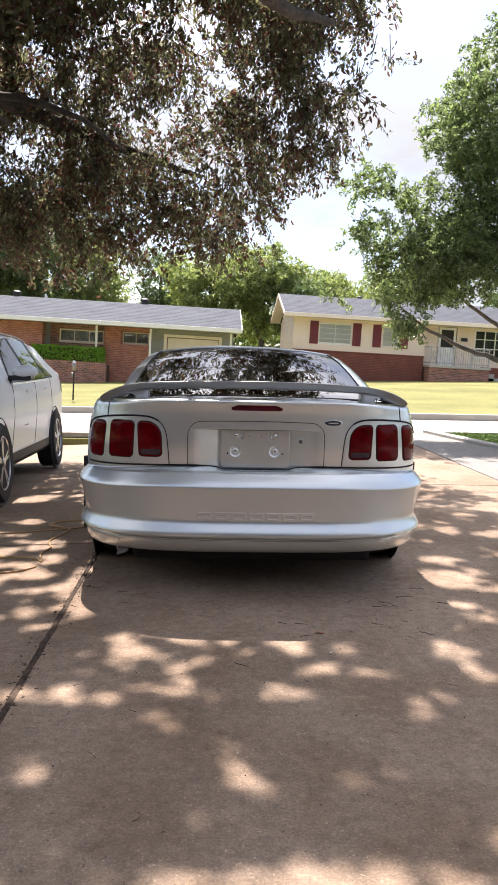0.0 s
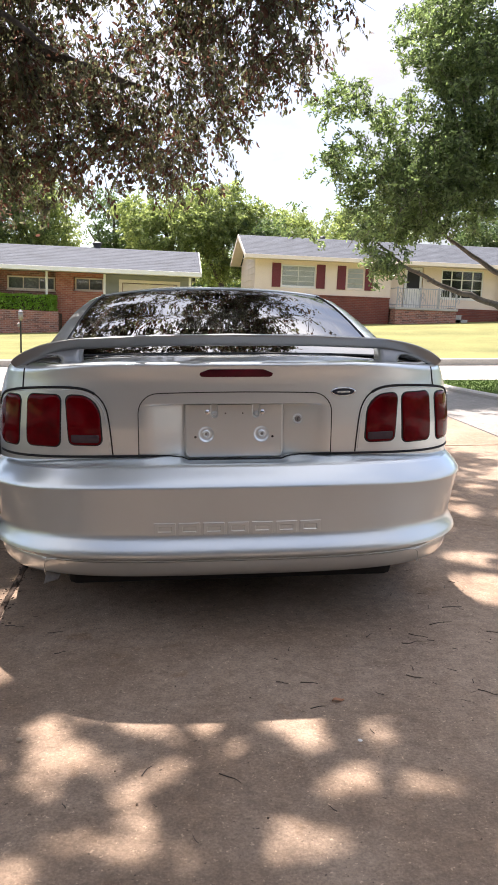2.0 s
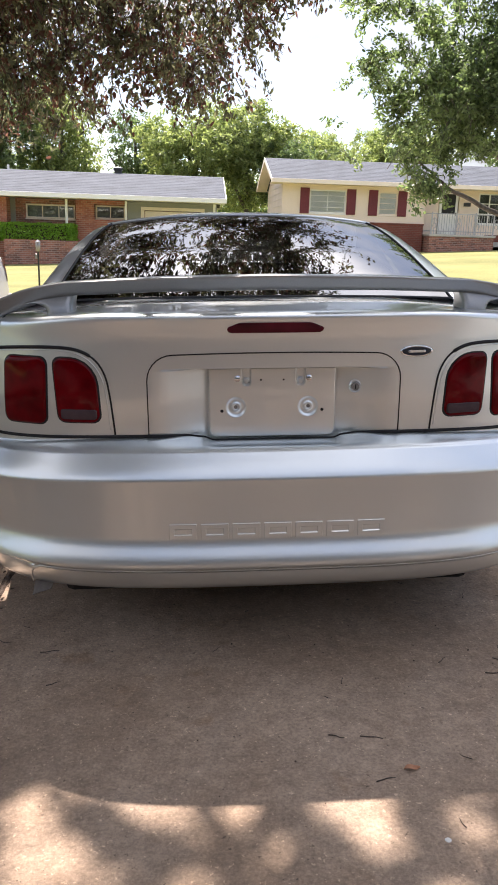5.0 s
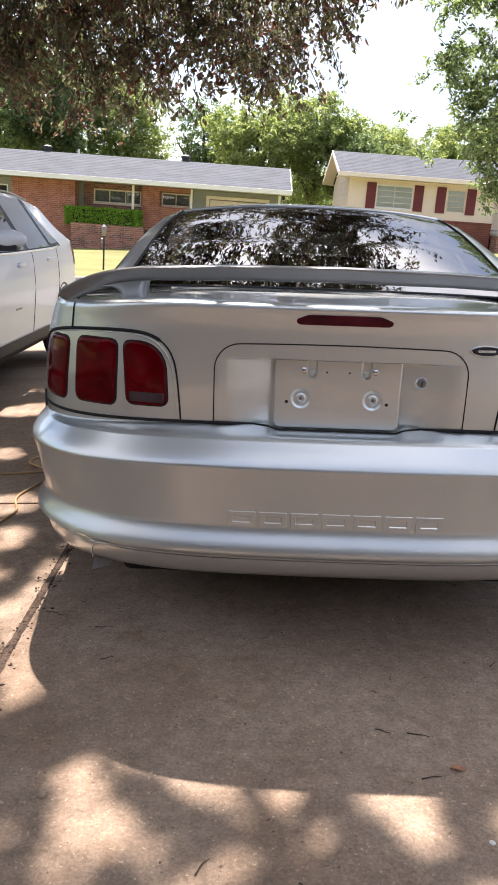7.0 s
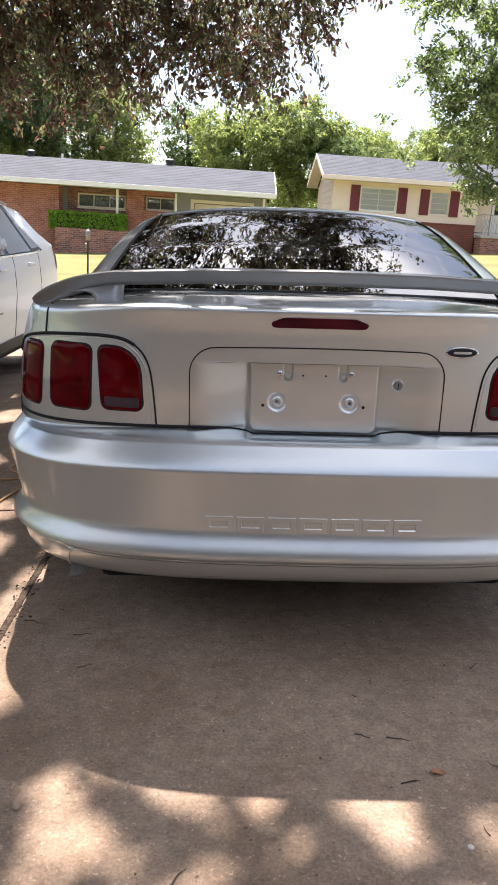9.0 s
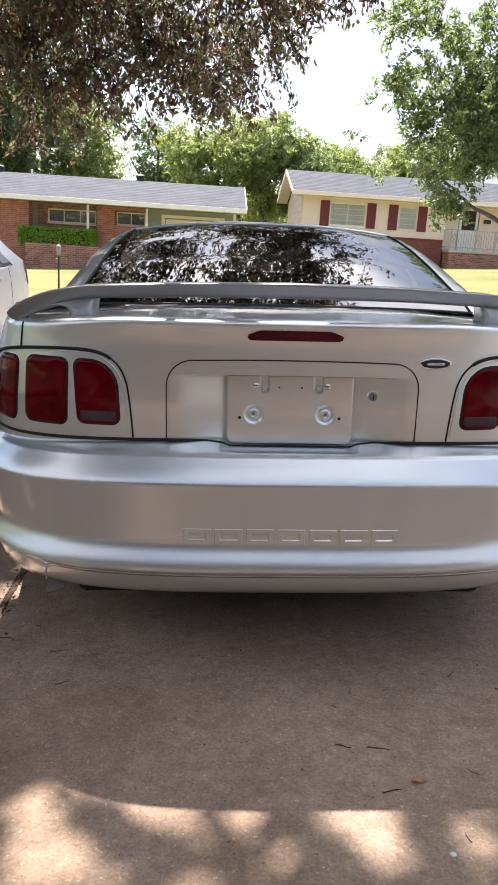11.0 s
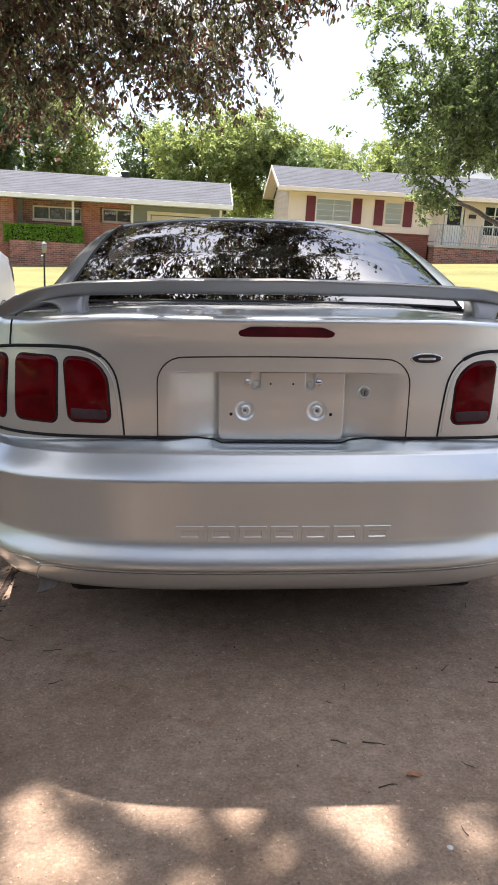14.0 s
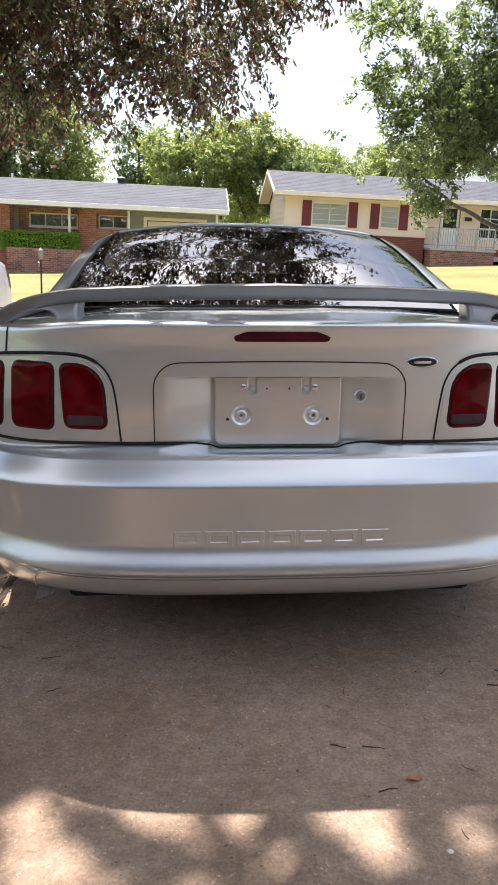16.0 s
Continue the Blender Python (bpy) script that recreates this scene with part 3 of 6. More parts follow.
# ---- the silver coupe ----
# levels of the body's rear: height, half width, rearmost point
BODY_Z = [0.20, 0.30, 0.60, 0.665, 0.76, 0.86, 0.93, 0.966, 0.9735, 0.979, 0.984, 0.988, 0.9905, 0.992]
BODY_W = [0.82, 0.87, 0.900, 0.900, 0.896, 0.884, 0.866, 0.856, 0.852, 0.848, 0.842, 0.834, 0.824, 0.808]
BODY_R = [0.25, 0.16, 0.115, 0.107, 0.103, 0.104, 0.1035, 0.0995, 0.0982, 0.0976, 0.0980, 0.1015, 0.1120, 0.165]


def plan_point(s, w, r, depth, n):
    """The point at the signed way s along a rounded plan curve that starts at the car's middle."""
    th = np.linspace(0, math.pi / 2, 160)
    x, y = w * np.sin(th) ** (2 / n), r + depth * (1 - np.cos(th) ** (2 / n))
    d = np.concatenate([[0], np.cumsum(np.hypot(np.diff(x), np.diff(y)))])
    a = abs(s)
    return math.copysign(float(np.interp(a, d, x)), s), float(np.interp(a, d, y)) + max(0.0, a - float(d[-1]))


def recess(x, z):
    """How deep the plate recess of the boot lid lies: walls that curve in towards the plate under a sharp upper lip."""
    t = max(0.0, min(1.0, (0.336 - abs(x)) / 0.162))
    side = (t * t / 0.70 if t < 0.35 else t - 0.175) / 0.825
    top = smooth((0.847 - z) / 0.009)
    return 0.058 * side * top


def ledge_dip(x):
    """How far the seam over the bumper dips round the plate holder."""
    return 0.26 * min(recess(x, 0.7), 0.05) + 0.010 * smooth((0.195 - abs(x)) / 0.03)


def corner_drop(x):
    """The lid and the quarter panels fall a little towards the car's corners."""
    return 0.019 * smooth((abs(x) - 0.40) / 0.38)


def body(s, z, out=0.0):
    w, r = float(np.interp(z, BODY_Z, BODY_W)), float(np.interp(z, BODY_Z, BODY_R))
    def at(a):
        return plan_point(a, w, r, 0.62, 3.6)
    (x, y), (xa, ya), (xb, yb) = at(s), at(s - 0.01), at(s + 0.01)
    t = Vector((xb - xa, yb - ya, 0)).normalized()
    n = Vector((t.y, -t.x, 0))
    y += recess(x, z)
    return Vector((x, y, z - corner_drop(x) * smooth((z - 0.90) / 0.085))) + n * out


car = thing("coupe_car", "silver two-door coupe parked rear out on the concrete drive", "car")
on_slope(car)

# rear panel: closely spaced round the plate recess
ss = sorted(set([round(v, 4) for v in list(np.linspace(-1.34, 1.34, 110)) + list(np.linspace(-0.33, 0.33, 67))]))
zs = [0.60, 0.64, 0.665] + [0.665 + 0.0125 * i for i in range(1, 14)] + [0.837, 0.8385, 0.840, 0.8415, 0.843, 0.8445, 0.846, 0.8475, 0.851, 0.857, 0.866, 0.875, 0.89, 0.91, 0.93, 0.947, 0.960, 0.966, 0.970, 0.9735, 0.9765, 0.979, 0.9815, 0.984, 0.986, 0.988, 0.9895, 0.9905, 0.9915, 0.992]
part("rear_panel", grid([[body(s, z) for s in ss] for z in zs]), "silver", car, smooth=50)


# lid top, from the rear edge to the window
def deck_z(x, y):
    return 0.992 - corner_drop(x) + 0.012 * (1 - (x / 0.78) ** 2) * smooth((y - 0.2) / 0.25) - 0.027 * smooth((y - 0.18) / 0.60)


rows = []
for k in range(15):
    t = k / 14
    row = []
    for s in np.linspace(-1.27, 1.27, 75):
        e = body(s, 0.992)
        x, y = e.x * (1 - 0.03 * t), e.y + (max(1.05, e.y + 0.05) - e.y) * t
        row.append((x, y, deck_z(x, y)))
    rows.append(row)
part("boot_lid", grid(rows), "silver", car, smooth=60)


# flanks and nose: loops of half width against length, dropping towards the nose
def flank(w, y, z):
    nose = smooth((y - 3.7) / 0.9)
    drop = 0.26 * smooth((y - 2.8) / 1.8) * (z - 0.2) / 0.8 + 0.019 * smooth((z - 0.90) / 0.085) * (1 - smooth((y - 0.8) / 0.8))
    return w * (1 - 0.22 * nose), z - drop


for sgn in (-1, 1):
    rows = []
    for z, w in zip(BODY_Z, BODY_W):
        row = []
        y0 = float(np.interp(z, BODY_Z, BODY_R)) + 0.60
        for y in [y0 + (4.35 - y0) * i / 26 for i in range(27)]:
            xw, zz = flank(w, y, z)
            row.append((sgn * xw, y, zz))
        rows.append(row)
    part("quarter_panel", grid(rows), "silver", car, smooth=50)
rows = []
for z, w in zip(BODY_Z, BODY_W):
    xw, zz = flank(w, 4.35, z)
    rows.append([(xw * math.sin(a), 4.35 + 0.26 * math.cos(a) * (1 - 0.5 * smooth((z - 0.6) / 0.4)), zz) for a in np.linspace(-math.pi / 2, math.pi / 2, 25)])
part("nose", grid(rows), "silver", car, smooth=60)
rows = []
for y in np.linspace(3.0, 4.48, 14):
    xw, zz = flank(0.77, min(y, 4.35), 0.992)
    if y > 4.35:
        xw *= math.cos((y - 4.35) / 0.15 * 1.2)
    rows.append([(xw * u, y, zz + 0.03 * (1 - u * u)) for u in np.linspace(-1, 1, 21)])
part("bonnet", grid(rows), "silver", car, smooth=60)

# greenhouse curves against length
GY = [0.775, 0.84, 0.955, 1.19, 1.40, 1.555, 1.64, 1.75, 1.95, 2.30, 2.60, 3.25]
G_OUT = [0.768, 0.762, 0.746, 0.716, 0.684, 0.650, 0.624, 0.594, 0.570, 0.566, 0.58, 0.71]
G_EDGE = [0.957, 0.985, 1.024, 1.101, 1.164, 1.205, 1.222, 1.234, 1.242, 1.246, 1.225, 0.97]
G_MID = [0.976, 1.000, 1.042, 1.128, 1.198, 1.245, 1.266, 1.281, 1.289, 1.294, 1.270, 0.99]


def green(y, u):
    """The roof and window surface: u runs from -1 to 1 across it."""
    w, e, m = (float(np.interp(y, GY, g)) for g in (G_OUT, G_EDGE, G_MID))
    return Vector((w * u, y + 0.10 * smooth((2.2 - y) / 0.6) * (u * u) * 0.6, e + (m - e) * (1 - abs(u) ** 2.4)))


rear_y = np.linspace(0.775, 1.64, 24)
part("rear_window", grid([[green(y, u) + Vector((0, 0, 0.004)) for u in np.linspace(-0.92, 0.92, 40)] for y in rear_y]), "glass", car, "dark tinted rear window", smooth=180)
rows = [[green(y, u) for u in np.linspace(-1, 1, 41)] for y in np.linspace(1.64, 2.62, 20)]
part("roof", grid(rows), "silver", car, smooth=60)
part("windscreen", grid([[green(y, u) for u in np.linspace(-0.93, 0.93, 20)] for y in np.linspace(2.62, 3.25, 10)]), "glass", car, smooth=180)
for sgn in (-1, 1):
    # rear pillar: from the glass edge over the shoulder to the belt
    rows = []
    for y in np.linspace(0.775, 1.80, 22):
        a, b = green(y, sgn * 0.915), green(y, sgn)
        belt = Vector((sgn * 0.80, b.y, 0.985 - 0.019 * (1 - smooth((b.y - 0.8) / 0.8))))
        rows.append([a, (a + b) / 2 + Vector((0, 0, 0.002)), b, b + (belt - b) * 0.10 + Vector((sgn * 0.008, 0, 0.004)), b + (belt - b) * 0.4 + Vector((sgn * 0.008, 0, 0)), belt])
    part("rear_pillar", grid(rows), "silver", car, smooth=70)
    rows = []
    for y in np.linspace(1.80, 3.1, 14):
        b = green(y, sgn)
        rows.append([b, b + (Vector((sgn * 0.775, b.y, 0.985)) - b) * 0.5 + Vector((sgn * 0.01, 0, 0)), Vector((sgn * 0.775, b.y, min(0.985, b.z)))])
    part("side_window", grid(rows), "glass", car, smooth=180)
    part("black_seal", tube([green(y, sgn * 0.922) + Vector((0, 0, 0.005)) for y in rear_y], 0.0042, sides=6), "black_plastic", car, smooth=180)
part("black_seal", tube([green(0.777, u) + Vector((0, 0, 0.004)) for u in np.linspace(-0.93, 0.93, 40)], 0.0042, sides=6), "black_plastic", car, smooth=180)
# silver bead added for the bright line along the roof's rear edge
part("roof_rim_bead", tube([green(1.64, u) + Vector((0, 0, 0.004)) for u in np.linspace(-0.95, 0.95, 30)], 0.007, sides=8), "silver", car, smooth=180)

# cabin
part("cabin_floor", boxed(-0.72, 0.72, 0.95, 3.1, 0.32, 0.36), "interior", car)
part("parcel_shelf", boxed(-0.66, 0.66, 0.88, 1.34, 0.93, 0.965, bevel=0.01), "interior", car)
part("dashboard", boxed(-0.66, 0.66, 2.75, 3.05, 0.7, 0.955, bevel=0.04), "interior", car)
for sgn in (-1, 1):
    part("rear_seat_back", boxed(sgn * 0.34 - 0.28, sgn * 0.34 + 0.28, 1.32, 1.47, 0.45, 1.0, bevel=0.05), "seat", car, smooth=60)
    part("front_seat_back", boxed(sgn * 0.36 - 0.23, sgn * 0.36 + 0.23, 1.98, 2.12, 0.45, 1.02, bevel=0.06), "seat", car, smooth=60)
    part("headrest", boxed(sgn * 0.36 - 0.13, sgn * 0.36 + 0.13, 1.97, 2.07, 1.03, 1.17, bevel=0.04), "seat", car, smooth=60)

# bumper cover: profile of (height, inset) swept along its plan curve
BUMPER = [(0.667, 0.168), (0.664, 0.120), (0.658, 0.098), (0.650, 0.075), (0.6425, 0.057), (0.6385, 0.0510), (0.6365, 0.0490), (0.6350, 0.0450), (0.6315, 0.0425), (0.615, 0.0295), (0.600, 0.0180), (0.585, 0.0085), (0.574, 0.0030), (0.567, 0.0010), (0.5645, 0.0012), (0.561, 0.0016), (0.530, 0.0032), (0.500, 0.0047), (0.475, 0.0054),
          (0.452, 0.0056), (0.436, 0.0055), (0.420, 0.0054)]
# the lower bulge swells out evenly, then rolls under to the groove
BUMPER += [(0.408 - 0.0075 * k, 0.0054 - 0.0255 * smooth(k / 10)) for k in range(11)]
BUMPER += [(0.328, -0.0180), (0.3225, -0.0125), (0.3180, -0.0045), (0.3150, 0.0035), (0.3125, 0.0090), (0.3105, 0.016), (0.3075, 0.016), (0.305, 0.0085), (0.290, 0.013), (0.262, 0.028), (0.242, 0.048), (0.233, 0.072), (0.232, 0.12)]


def bumper(s, z, inset):
    corner = smooth((abs(s) - 0.55) / 0.40)
    w, r = 0.930, 0.0
    if abs(z - 0.309) < 0.002:
        inset -= 0.0078 * smooth((abs(s) - 0.66) / 0.06)
    inset = inset * (1 + 0.25 * corner * (1 if z > 0.33 else -1.6))
    # the corners stand out above and tuck in below
    inset += corner * float(np.interp(z, [0.25, 0.36, 0.47, 0.60, 0.65], [0.020, 0.030, 0.008, -0.010, -0.010]))
    def at(a):
        return plan_point(a, w, r, 0.66, 3.3)
    (x, y), (xa, ya), (xb, yb) = at(s), at(s - 0.01), at(s + 0.01)
    t = Vector((xb - xa, yb - ya, 0)).normalized()
    lift = 0.004 * corner * smooth((0.30 - z) / 0.06)
    lift -= 0.012 * smooth((abs(s) - 0.3) / 0.6) * smooth((z - 0.5) / 0.1)
    # the ledge dips under the number plate holder
    dip = ledge_dip(x) * smooth((inset - 0.050) / 0.06) * smooth((z - 0.6) / 0.03)
    return Vector((x, y, z + lift - dip)) + Vector((-t.y, t.x, 0)) * inset


part("bumper_cover", grid([[bumper(s, z, d) for s in sorted({round(float(v), 4) for v in (*np.linspace(-1.40, 1.40, 141), *np.linspace(-0.36, 0.36, 73))})] for z, d in BUMPER]), "silver", car, smooth=38)
# shadowed gap between lid and bumper
part("lid_gap", grid([[body(s, z, -0.012) for s in np.linspace(-1.1, 1.1, 60)] for z in (0.63, 0.672)]), "gap", car)


def seam(name, pts, r=0.0032, out=0.0, mat="gap"):
    """A thin dark joint that follows the body."""
    return part(name, tube([body(s, z, out) for s, z in pts], r, sides=6), mat, car, smooth=180)


def arch(x0, x1, z0, z1, r, k=8):
    out = [(x0, z0)] + [(x0 + r - r * math.cos(a), z1 - r + r * math.sin(a)) for a in np.linspace(0, math.pi / 2, k)]
    out += [(x, z1 + 0.004 * (1 - (2 * (x - x0 - r) / (x1 - x0 - 2 * r) - 1) ** 2)) for x in np.linspace(x0 + r, x1 - r, 14)[1:-1]]
    return out + [(x1 - r + r * math.sin(a), z1 - r + r * math.cos(a)) for a in np.linspace(0, math.pi / 2, k)] + [(x1, z0)]


part("lid_seam", tube([(x, min(body(x, 0.664).y, 0.141) - 0.003, 0.6645 - ledge_dip(x)) for x in np.linspace(-0.345, 0.345, 81)], 0.0046, sides=6), "gap", car, smooth=180)
seam("panel_seam", arch(-0.341, 0.341, 0.668, 0.884, 0.07), 0.0018, 0.0009)
for sgn in (-1, 1):
    seam("lid_seam", [(sgn * s, 0.664 - 0.011 * smooth((s - 0.3) / 0.6)) for s in np.linspace(0.335, 0.95, 34)], 0.0050, -0.001)
for sgn in (-1, 1):
    seam("lid_seam", [(sgn * 0.775, z) for z in np.linspace(0.890, 0.99, 9)], 0.0030)
    part("lid_seam", tube([(sgn * (0.775 - 0.02 * t), 0.31 + 0.62 * t, deck_z(0.775, 0.3) + 0.001) for t in np.linspace(0, 1, 8)], 0.0045, sides=6), "gap", car, smooth=180)
    lamp_top = [(0.432, 0.668), (0.436, 0.72), (0.442, 0.78), (0.452, 0.83), (0.474, 0.868), (0.51, 0.892), (0.56, 0.902), (0.65, 0.902), (0.775, 0.893), (0.88, 0.876), (0.94, 0.855), (0.975, 0.82)]
    pts = [(p.x, p.y) for p in catmull([(sgn * a, b, 0) for a, b in lamp_top], 4)]
    seam("lamp_seam", pts[:20], 0.0028, 0.0)
    # thicker black along the top: the overhang's shadow drawn into the seam
    seam("lamp_seam", pts[18:], 0.0050, 0.0)
    # bezel rim, a hand's breadth inside the seam
    rim = [(sgn * (abs(a) + 0.010), b - 0.008 * smooth((b - 0.75) / 0.1)) for a, b in pts]
    seam("bezel_rim", rim[1:-8], 0.0024, -0.0010, "silver")


# tail lamps: three lenses in a silver bezel
def lens(name, outline, mat, parent, out0, out1, dome=0.004):
    """A raised lens with rounded edges that follows the body's curve."""
    outline = even(outline)
    cx, cz = (min(p[0] for p in outline) + max(p[0] for p in outline)) / 2, (min(p[1] for p in outline) + max(p[1] for p in outline)) / 2
    hx, hz = max(abs(p[0] - cx) for p in outline), max(abs(p[1] - cz) for p in outline)
    rows = []
    for k, o in ((1.0, out0), (1.0, out1 - 0.002), (0.975, out1 - 0.0007), (0.94, out1), (0.85, out1), (0.7, out1), (0.5, out1), (0.25, out1), (0.06, out1)):
        row = []
        for a, b in outline:
            da, db = (a - cx) * k, (b - cz) * k
            bulge = dome * max(0.0, 1 - (da / hx) ** 2) * max(0.0, 1 - (db / hz) ** 2) if k < 0.99 else 0.0
            row.append(body(cx + da, cz + db, o + bulge))
        rows.append(row)
    bm = grid(rows, close=True)
    return part(name, bm, mat, parent, smooth=50)


def lean(outline, amount, z0):
    return [(a + amount * (b - z0), b) for a, b in outline]


for sgn in (-1, 1):
    lamp = thing("tail_lamp", "dark red three-lens tail lamp in a silver bezel", "tail lamp")
    lamp.parent = car
    del lamp["category"]
    inner = lean(rounded_outline(0.464, 0.590, 0.698, 0.880, (0.026, 0.022, 0.024, 0.075)), 0.05, 0.70)
    middle = lean(rounded_outline(0.617, 0.762, 0.690, 0.880, (0.022, 0.026, 0.03, 0.024)), -0.05, 0.70)
    outer = lean(rounded_outline(0.795, 0.945, 0.684, 0.872, (0.022, 0.05, 0.075, 0.024)), -0.10, 0.70)
    for nm, o in (("inner_lens", inner), ("middle_lens", middle), ("outer_lens", outer)):
        o = [(sgn * a, b) for a, b in o]
        lens("lens_gasket", [(a + sgn * 0.0, b) for a, b in o], "gap", lamp, -0.004, 0.0015, 0.0)
        cx, cz = sum(p[0] for p in o) / len(o), sum(p[1] for p in o) / len(o)
        lens("lens", [(cx + (a - cx) * 0.92, cz + (b - cz) * 0.95) for a, b in o], "red_lens", lamp, 0.0, 0.005, 0.005)
        if nm == "inner_lens":
            r = [(sgn * a, b) for a, b in rounded_outline(0.477, 0.576, 0.711, 0.739, (0.008, 0.008, 0.006, 0.006))]
            lens("reversing_lens", r, "clear_lens", lamp, 0.004, 0.0105, 0.002)

# third brake lamp, badge, lock
def brake_edge(a):
    q = abs(math.cos(a))
    end = max(0.0, 1 - q ** 30) ** 0.5
    return 0.128 * math.cos(a), 0.953 + ((0.0145 - 0.0105 * smooth((q - 0.70) / 0.30)) * end if math.sin(a) > 0 else -0.0125 * end)


lens("brake_lamp", [brake_edge(a) for a in np.linspace(0, 2 * math.pi, 97)[:-1]], "dark_red_lens", car, -0.002, 0.004, 0.001)
oval = [(0.382 + 0.046 * math.cos(a), 0.886 + 0.0155 * math.sin(a)) for a in np.linspace(0, 2 * math.pi, 33)[:-1]]
badge = lens("badge", oval, "chrome", car, -0.001, 0.005, 0.0)
oval = [(0.382 + 0.041 * math.cos(a), 0.886 + 0.0122 * math.sin(a)) for a in np.linspace(0, 2 * math.pi, 33)[:-1]]
lens("badge_field", oval, "badge_blue", badge, 0.004, 0.0062, 0.0)
lens("badge_bar", rounded_outline(0.357, 0.407, 0.8825, 0.8895, (0.003,) * 4), "chrome", badge, 0.005, 0.0075, 0.0)
lock_at = body(0.224, 0.787)
lock = part("boot_lock", lathe([(0.018, 0.0), (0.018, -0.004), (0.0145, -0.007), (0.012, -0.005), (0.012, -0.003)], "Y", 24, lock_at), "silver", car, smooth=40)
part("key_barrel", lathe([(0.0105, 0.0), (0.0105, -0.007), (0.009, -0.0085)], "Y", 20, lock_at), "steel", lock, smooth=40)
part("keyhole", boxed(lock_at.x - 0.0015, lock_at.x + 0.0015, lock_at.y - 0.0092, lock_at.y - 0.005, lock_at.z - 0.006, lock_at.z + 0.006), "gap", lock)

# number plate holder without a plate
FACE = 0.142


def pressing(x, z):
    """Depth of the pressed relief of the holder: two round cups and two tongue slots that open upwards."""
    y = 0.0
    for cx in (-0.104, 0.096):
        d = math.hypot(x - cx, z - 0.733)
        y += 0.0045 * smooth((0.0290 - d) / 0.0085) - 0.0030 * smooth((0.0150 - d) / 0.0040) + 0.0018 * smooth((0.0090 - d) / 0.0025)
    for cx in (-0.075, 0.075):
        d = math.hypot(x - cx, min(0.0, z - 0.805))
        y += 0.0085 * smooth((0.0135 - d) / 0.0030) - 0.0050 * smooth((0.0090 - math.hypot(x - cx, z - 0.806)) / 0.003)
    return y


def holder_half(z):
    low = max(0.0, 0.669 - z)
    return 0.174 - 0.018 + math.sqrt(max(0.0, 0.018 ** 2 - low ** 2))


rows = []
for k, z in enumerate([0.651, 0.651] + list(np.linspace(0.6515, 0.8385, 88)) + [0.839, 0.839]):
    h = holder_half(z)
    rim = 0.05 if k in (0, 91) else 0.004 if k in (1, 90) else 0.0
    row = [(-0.003 - h, FACE + 0.05, z), (-0.003 - h, FACE + max(0.004, rim), z)]
    row += [(-0.003 + u * (h - 0.0015), FACE + max(rim, 0.0012 * smooth((abs(u) - 0.985) / 0.015) + pressing(-0.003 + u * h, z)), z) for u in np.linspace(-1, 1, 161)]
    rows.append(row + [(-0.003 + h, FACE + max(0.004, rim), z), (-0.003 + h, FACE + 0.05, z)])
holder = part("plate_holder", grid(rows), "silver", car, "bare silver number plate mount", smooth=40)
for x in (-0.100, 0.100):
    part("screw", lathe([(0.0050, 0.006), (0.0050, 0.0024), (0.0022, 0.0022)], "Y", 12, (x - 0.004, FACE, 0.733)), "steel", holder, smooth=40)
    part("mount_hole", lathe([(0.0045, 0.001), (0.0045, -0.0008)], "Y", 14, (x + math.copysign(0.038, x) - 0.004, FACE, 0.723)), "gap", holder)
    part("plate_bolt", lathe([(0.0085, 0.0), (0.0085, -0.006), (0.006, -0.007), (0.006, -0.013), (0.003, -0.014)], "Y", 12, (x * 0.75 + 0.021 * (1 if x > 0 else -1.15), FACE, 0.813)), "chrome", holder, smooth=30)
    part("small_hole", lathe([(0.0028, 0.001), (0.0028, -0.0006)], "Y", 10, (x * 0.31 - 0.004, FACE, 0.808)), "gap", holder)

# seven raised plain blocks where the bumper carries a word, each with a sunk slot
LW = 0.0845
for i in range(7):
    cx = -0.254 + i * LW
    w = 0.036
    rows = []
    for z in [0.4030, 0.4045] + [0.405 + 0.0405 * k / 15 for k in range(16)] + [0.4465, 0.448]:
        d = float(np.interp(-z, [-q for q, _ in BUMPER], [q for _, q in BUMPER]))
        row = []
        for k in (-1.05, -1.0, -0.97, -0.66, -0.62, -0.2, 0.2, 0.62, 0.66, 0.97, 1.0, 1.05):
            rim = z < 0.4040 or z > 0.447 or abs(k) > 1.01
            slot = abs(k) < 0.64 and 0.4165 < z < 0.4345
            row.append(bumper(cx + w * k, z, d + (0.0015 if rim else 0.0004 if slot else -0.0027)))
        rows.append(row)
    part("raised_block", grid(rows), "silver", car, smooth=18)

# boot spoiler: wing section swept across, drooping at the tips
WX = [0.0, 0.30, 0.56, 0.62, 0.66, 0.70, 0.745, 0.775, 0.790, 0.798]
W_TOP = [1.085, 1.080, 1.067, 1.058, 1.050, 1.039, 1.021, 1.004, 0.993, 0.983]
W_LOW = [1.043, 1.040, 1.029, 1.015, 1.000, 0.988, 0.970, 0.962, 0.964, 0.972]
# blade section: share of the chord, share of the thickness; the rear face leans in towards its foot
W_SECTION = ((0.10, 1.0), (0.03, 0.99), (0.006, 0.965), (0.0, 0.92), (0.018, 0.80), (0.055, 0.56), (0.092, 0.30), (0.125, 0.10), (0.17, 0.0), (0.45, 0.10), (0.75, 0.30), (0.93, 0.48), (1.0, 0.64), (0.97, 0.78), (0.85, 0.88), (0.60, 0.97), (0.30, 1.0))


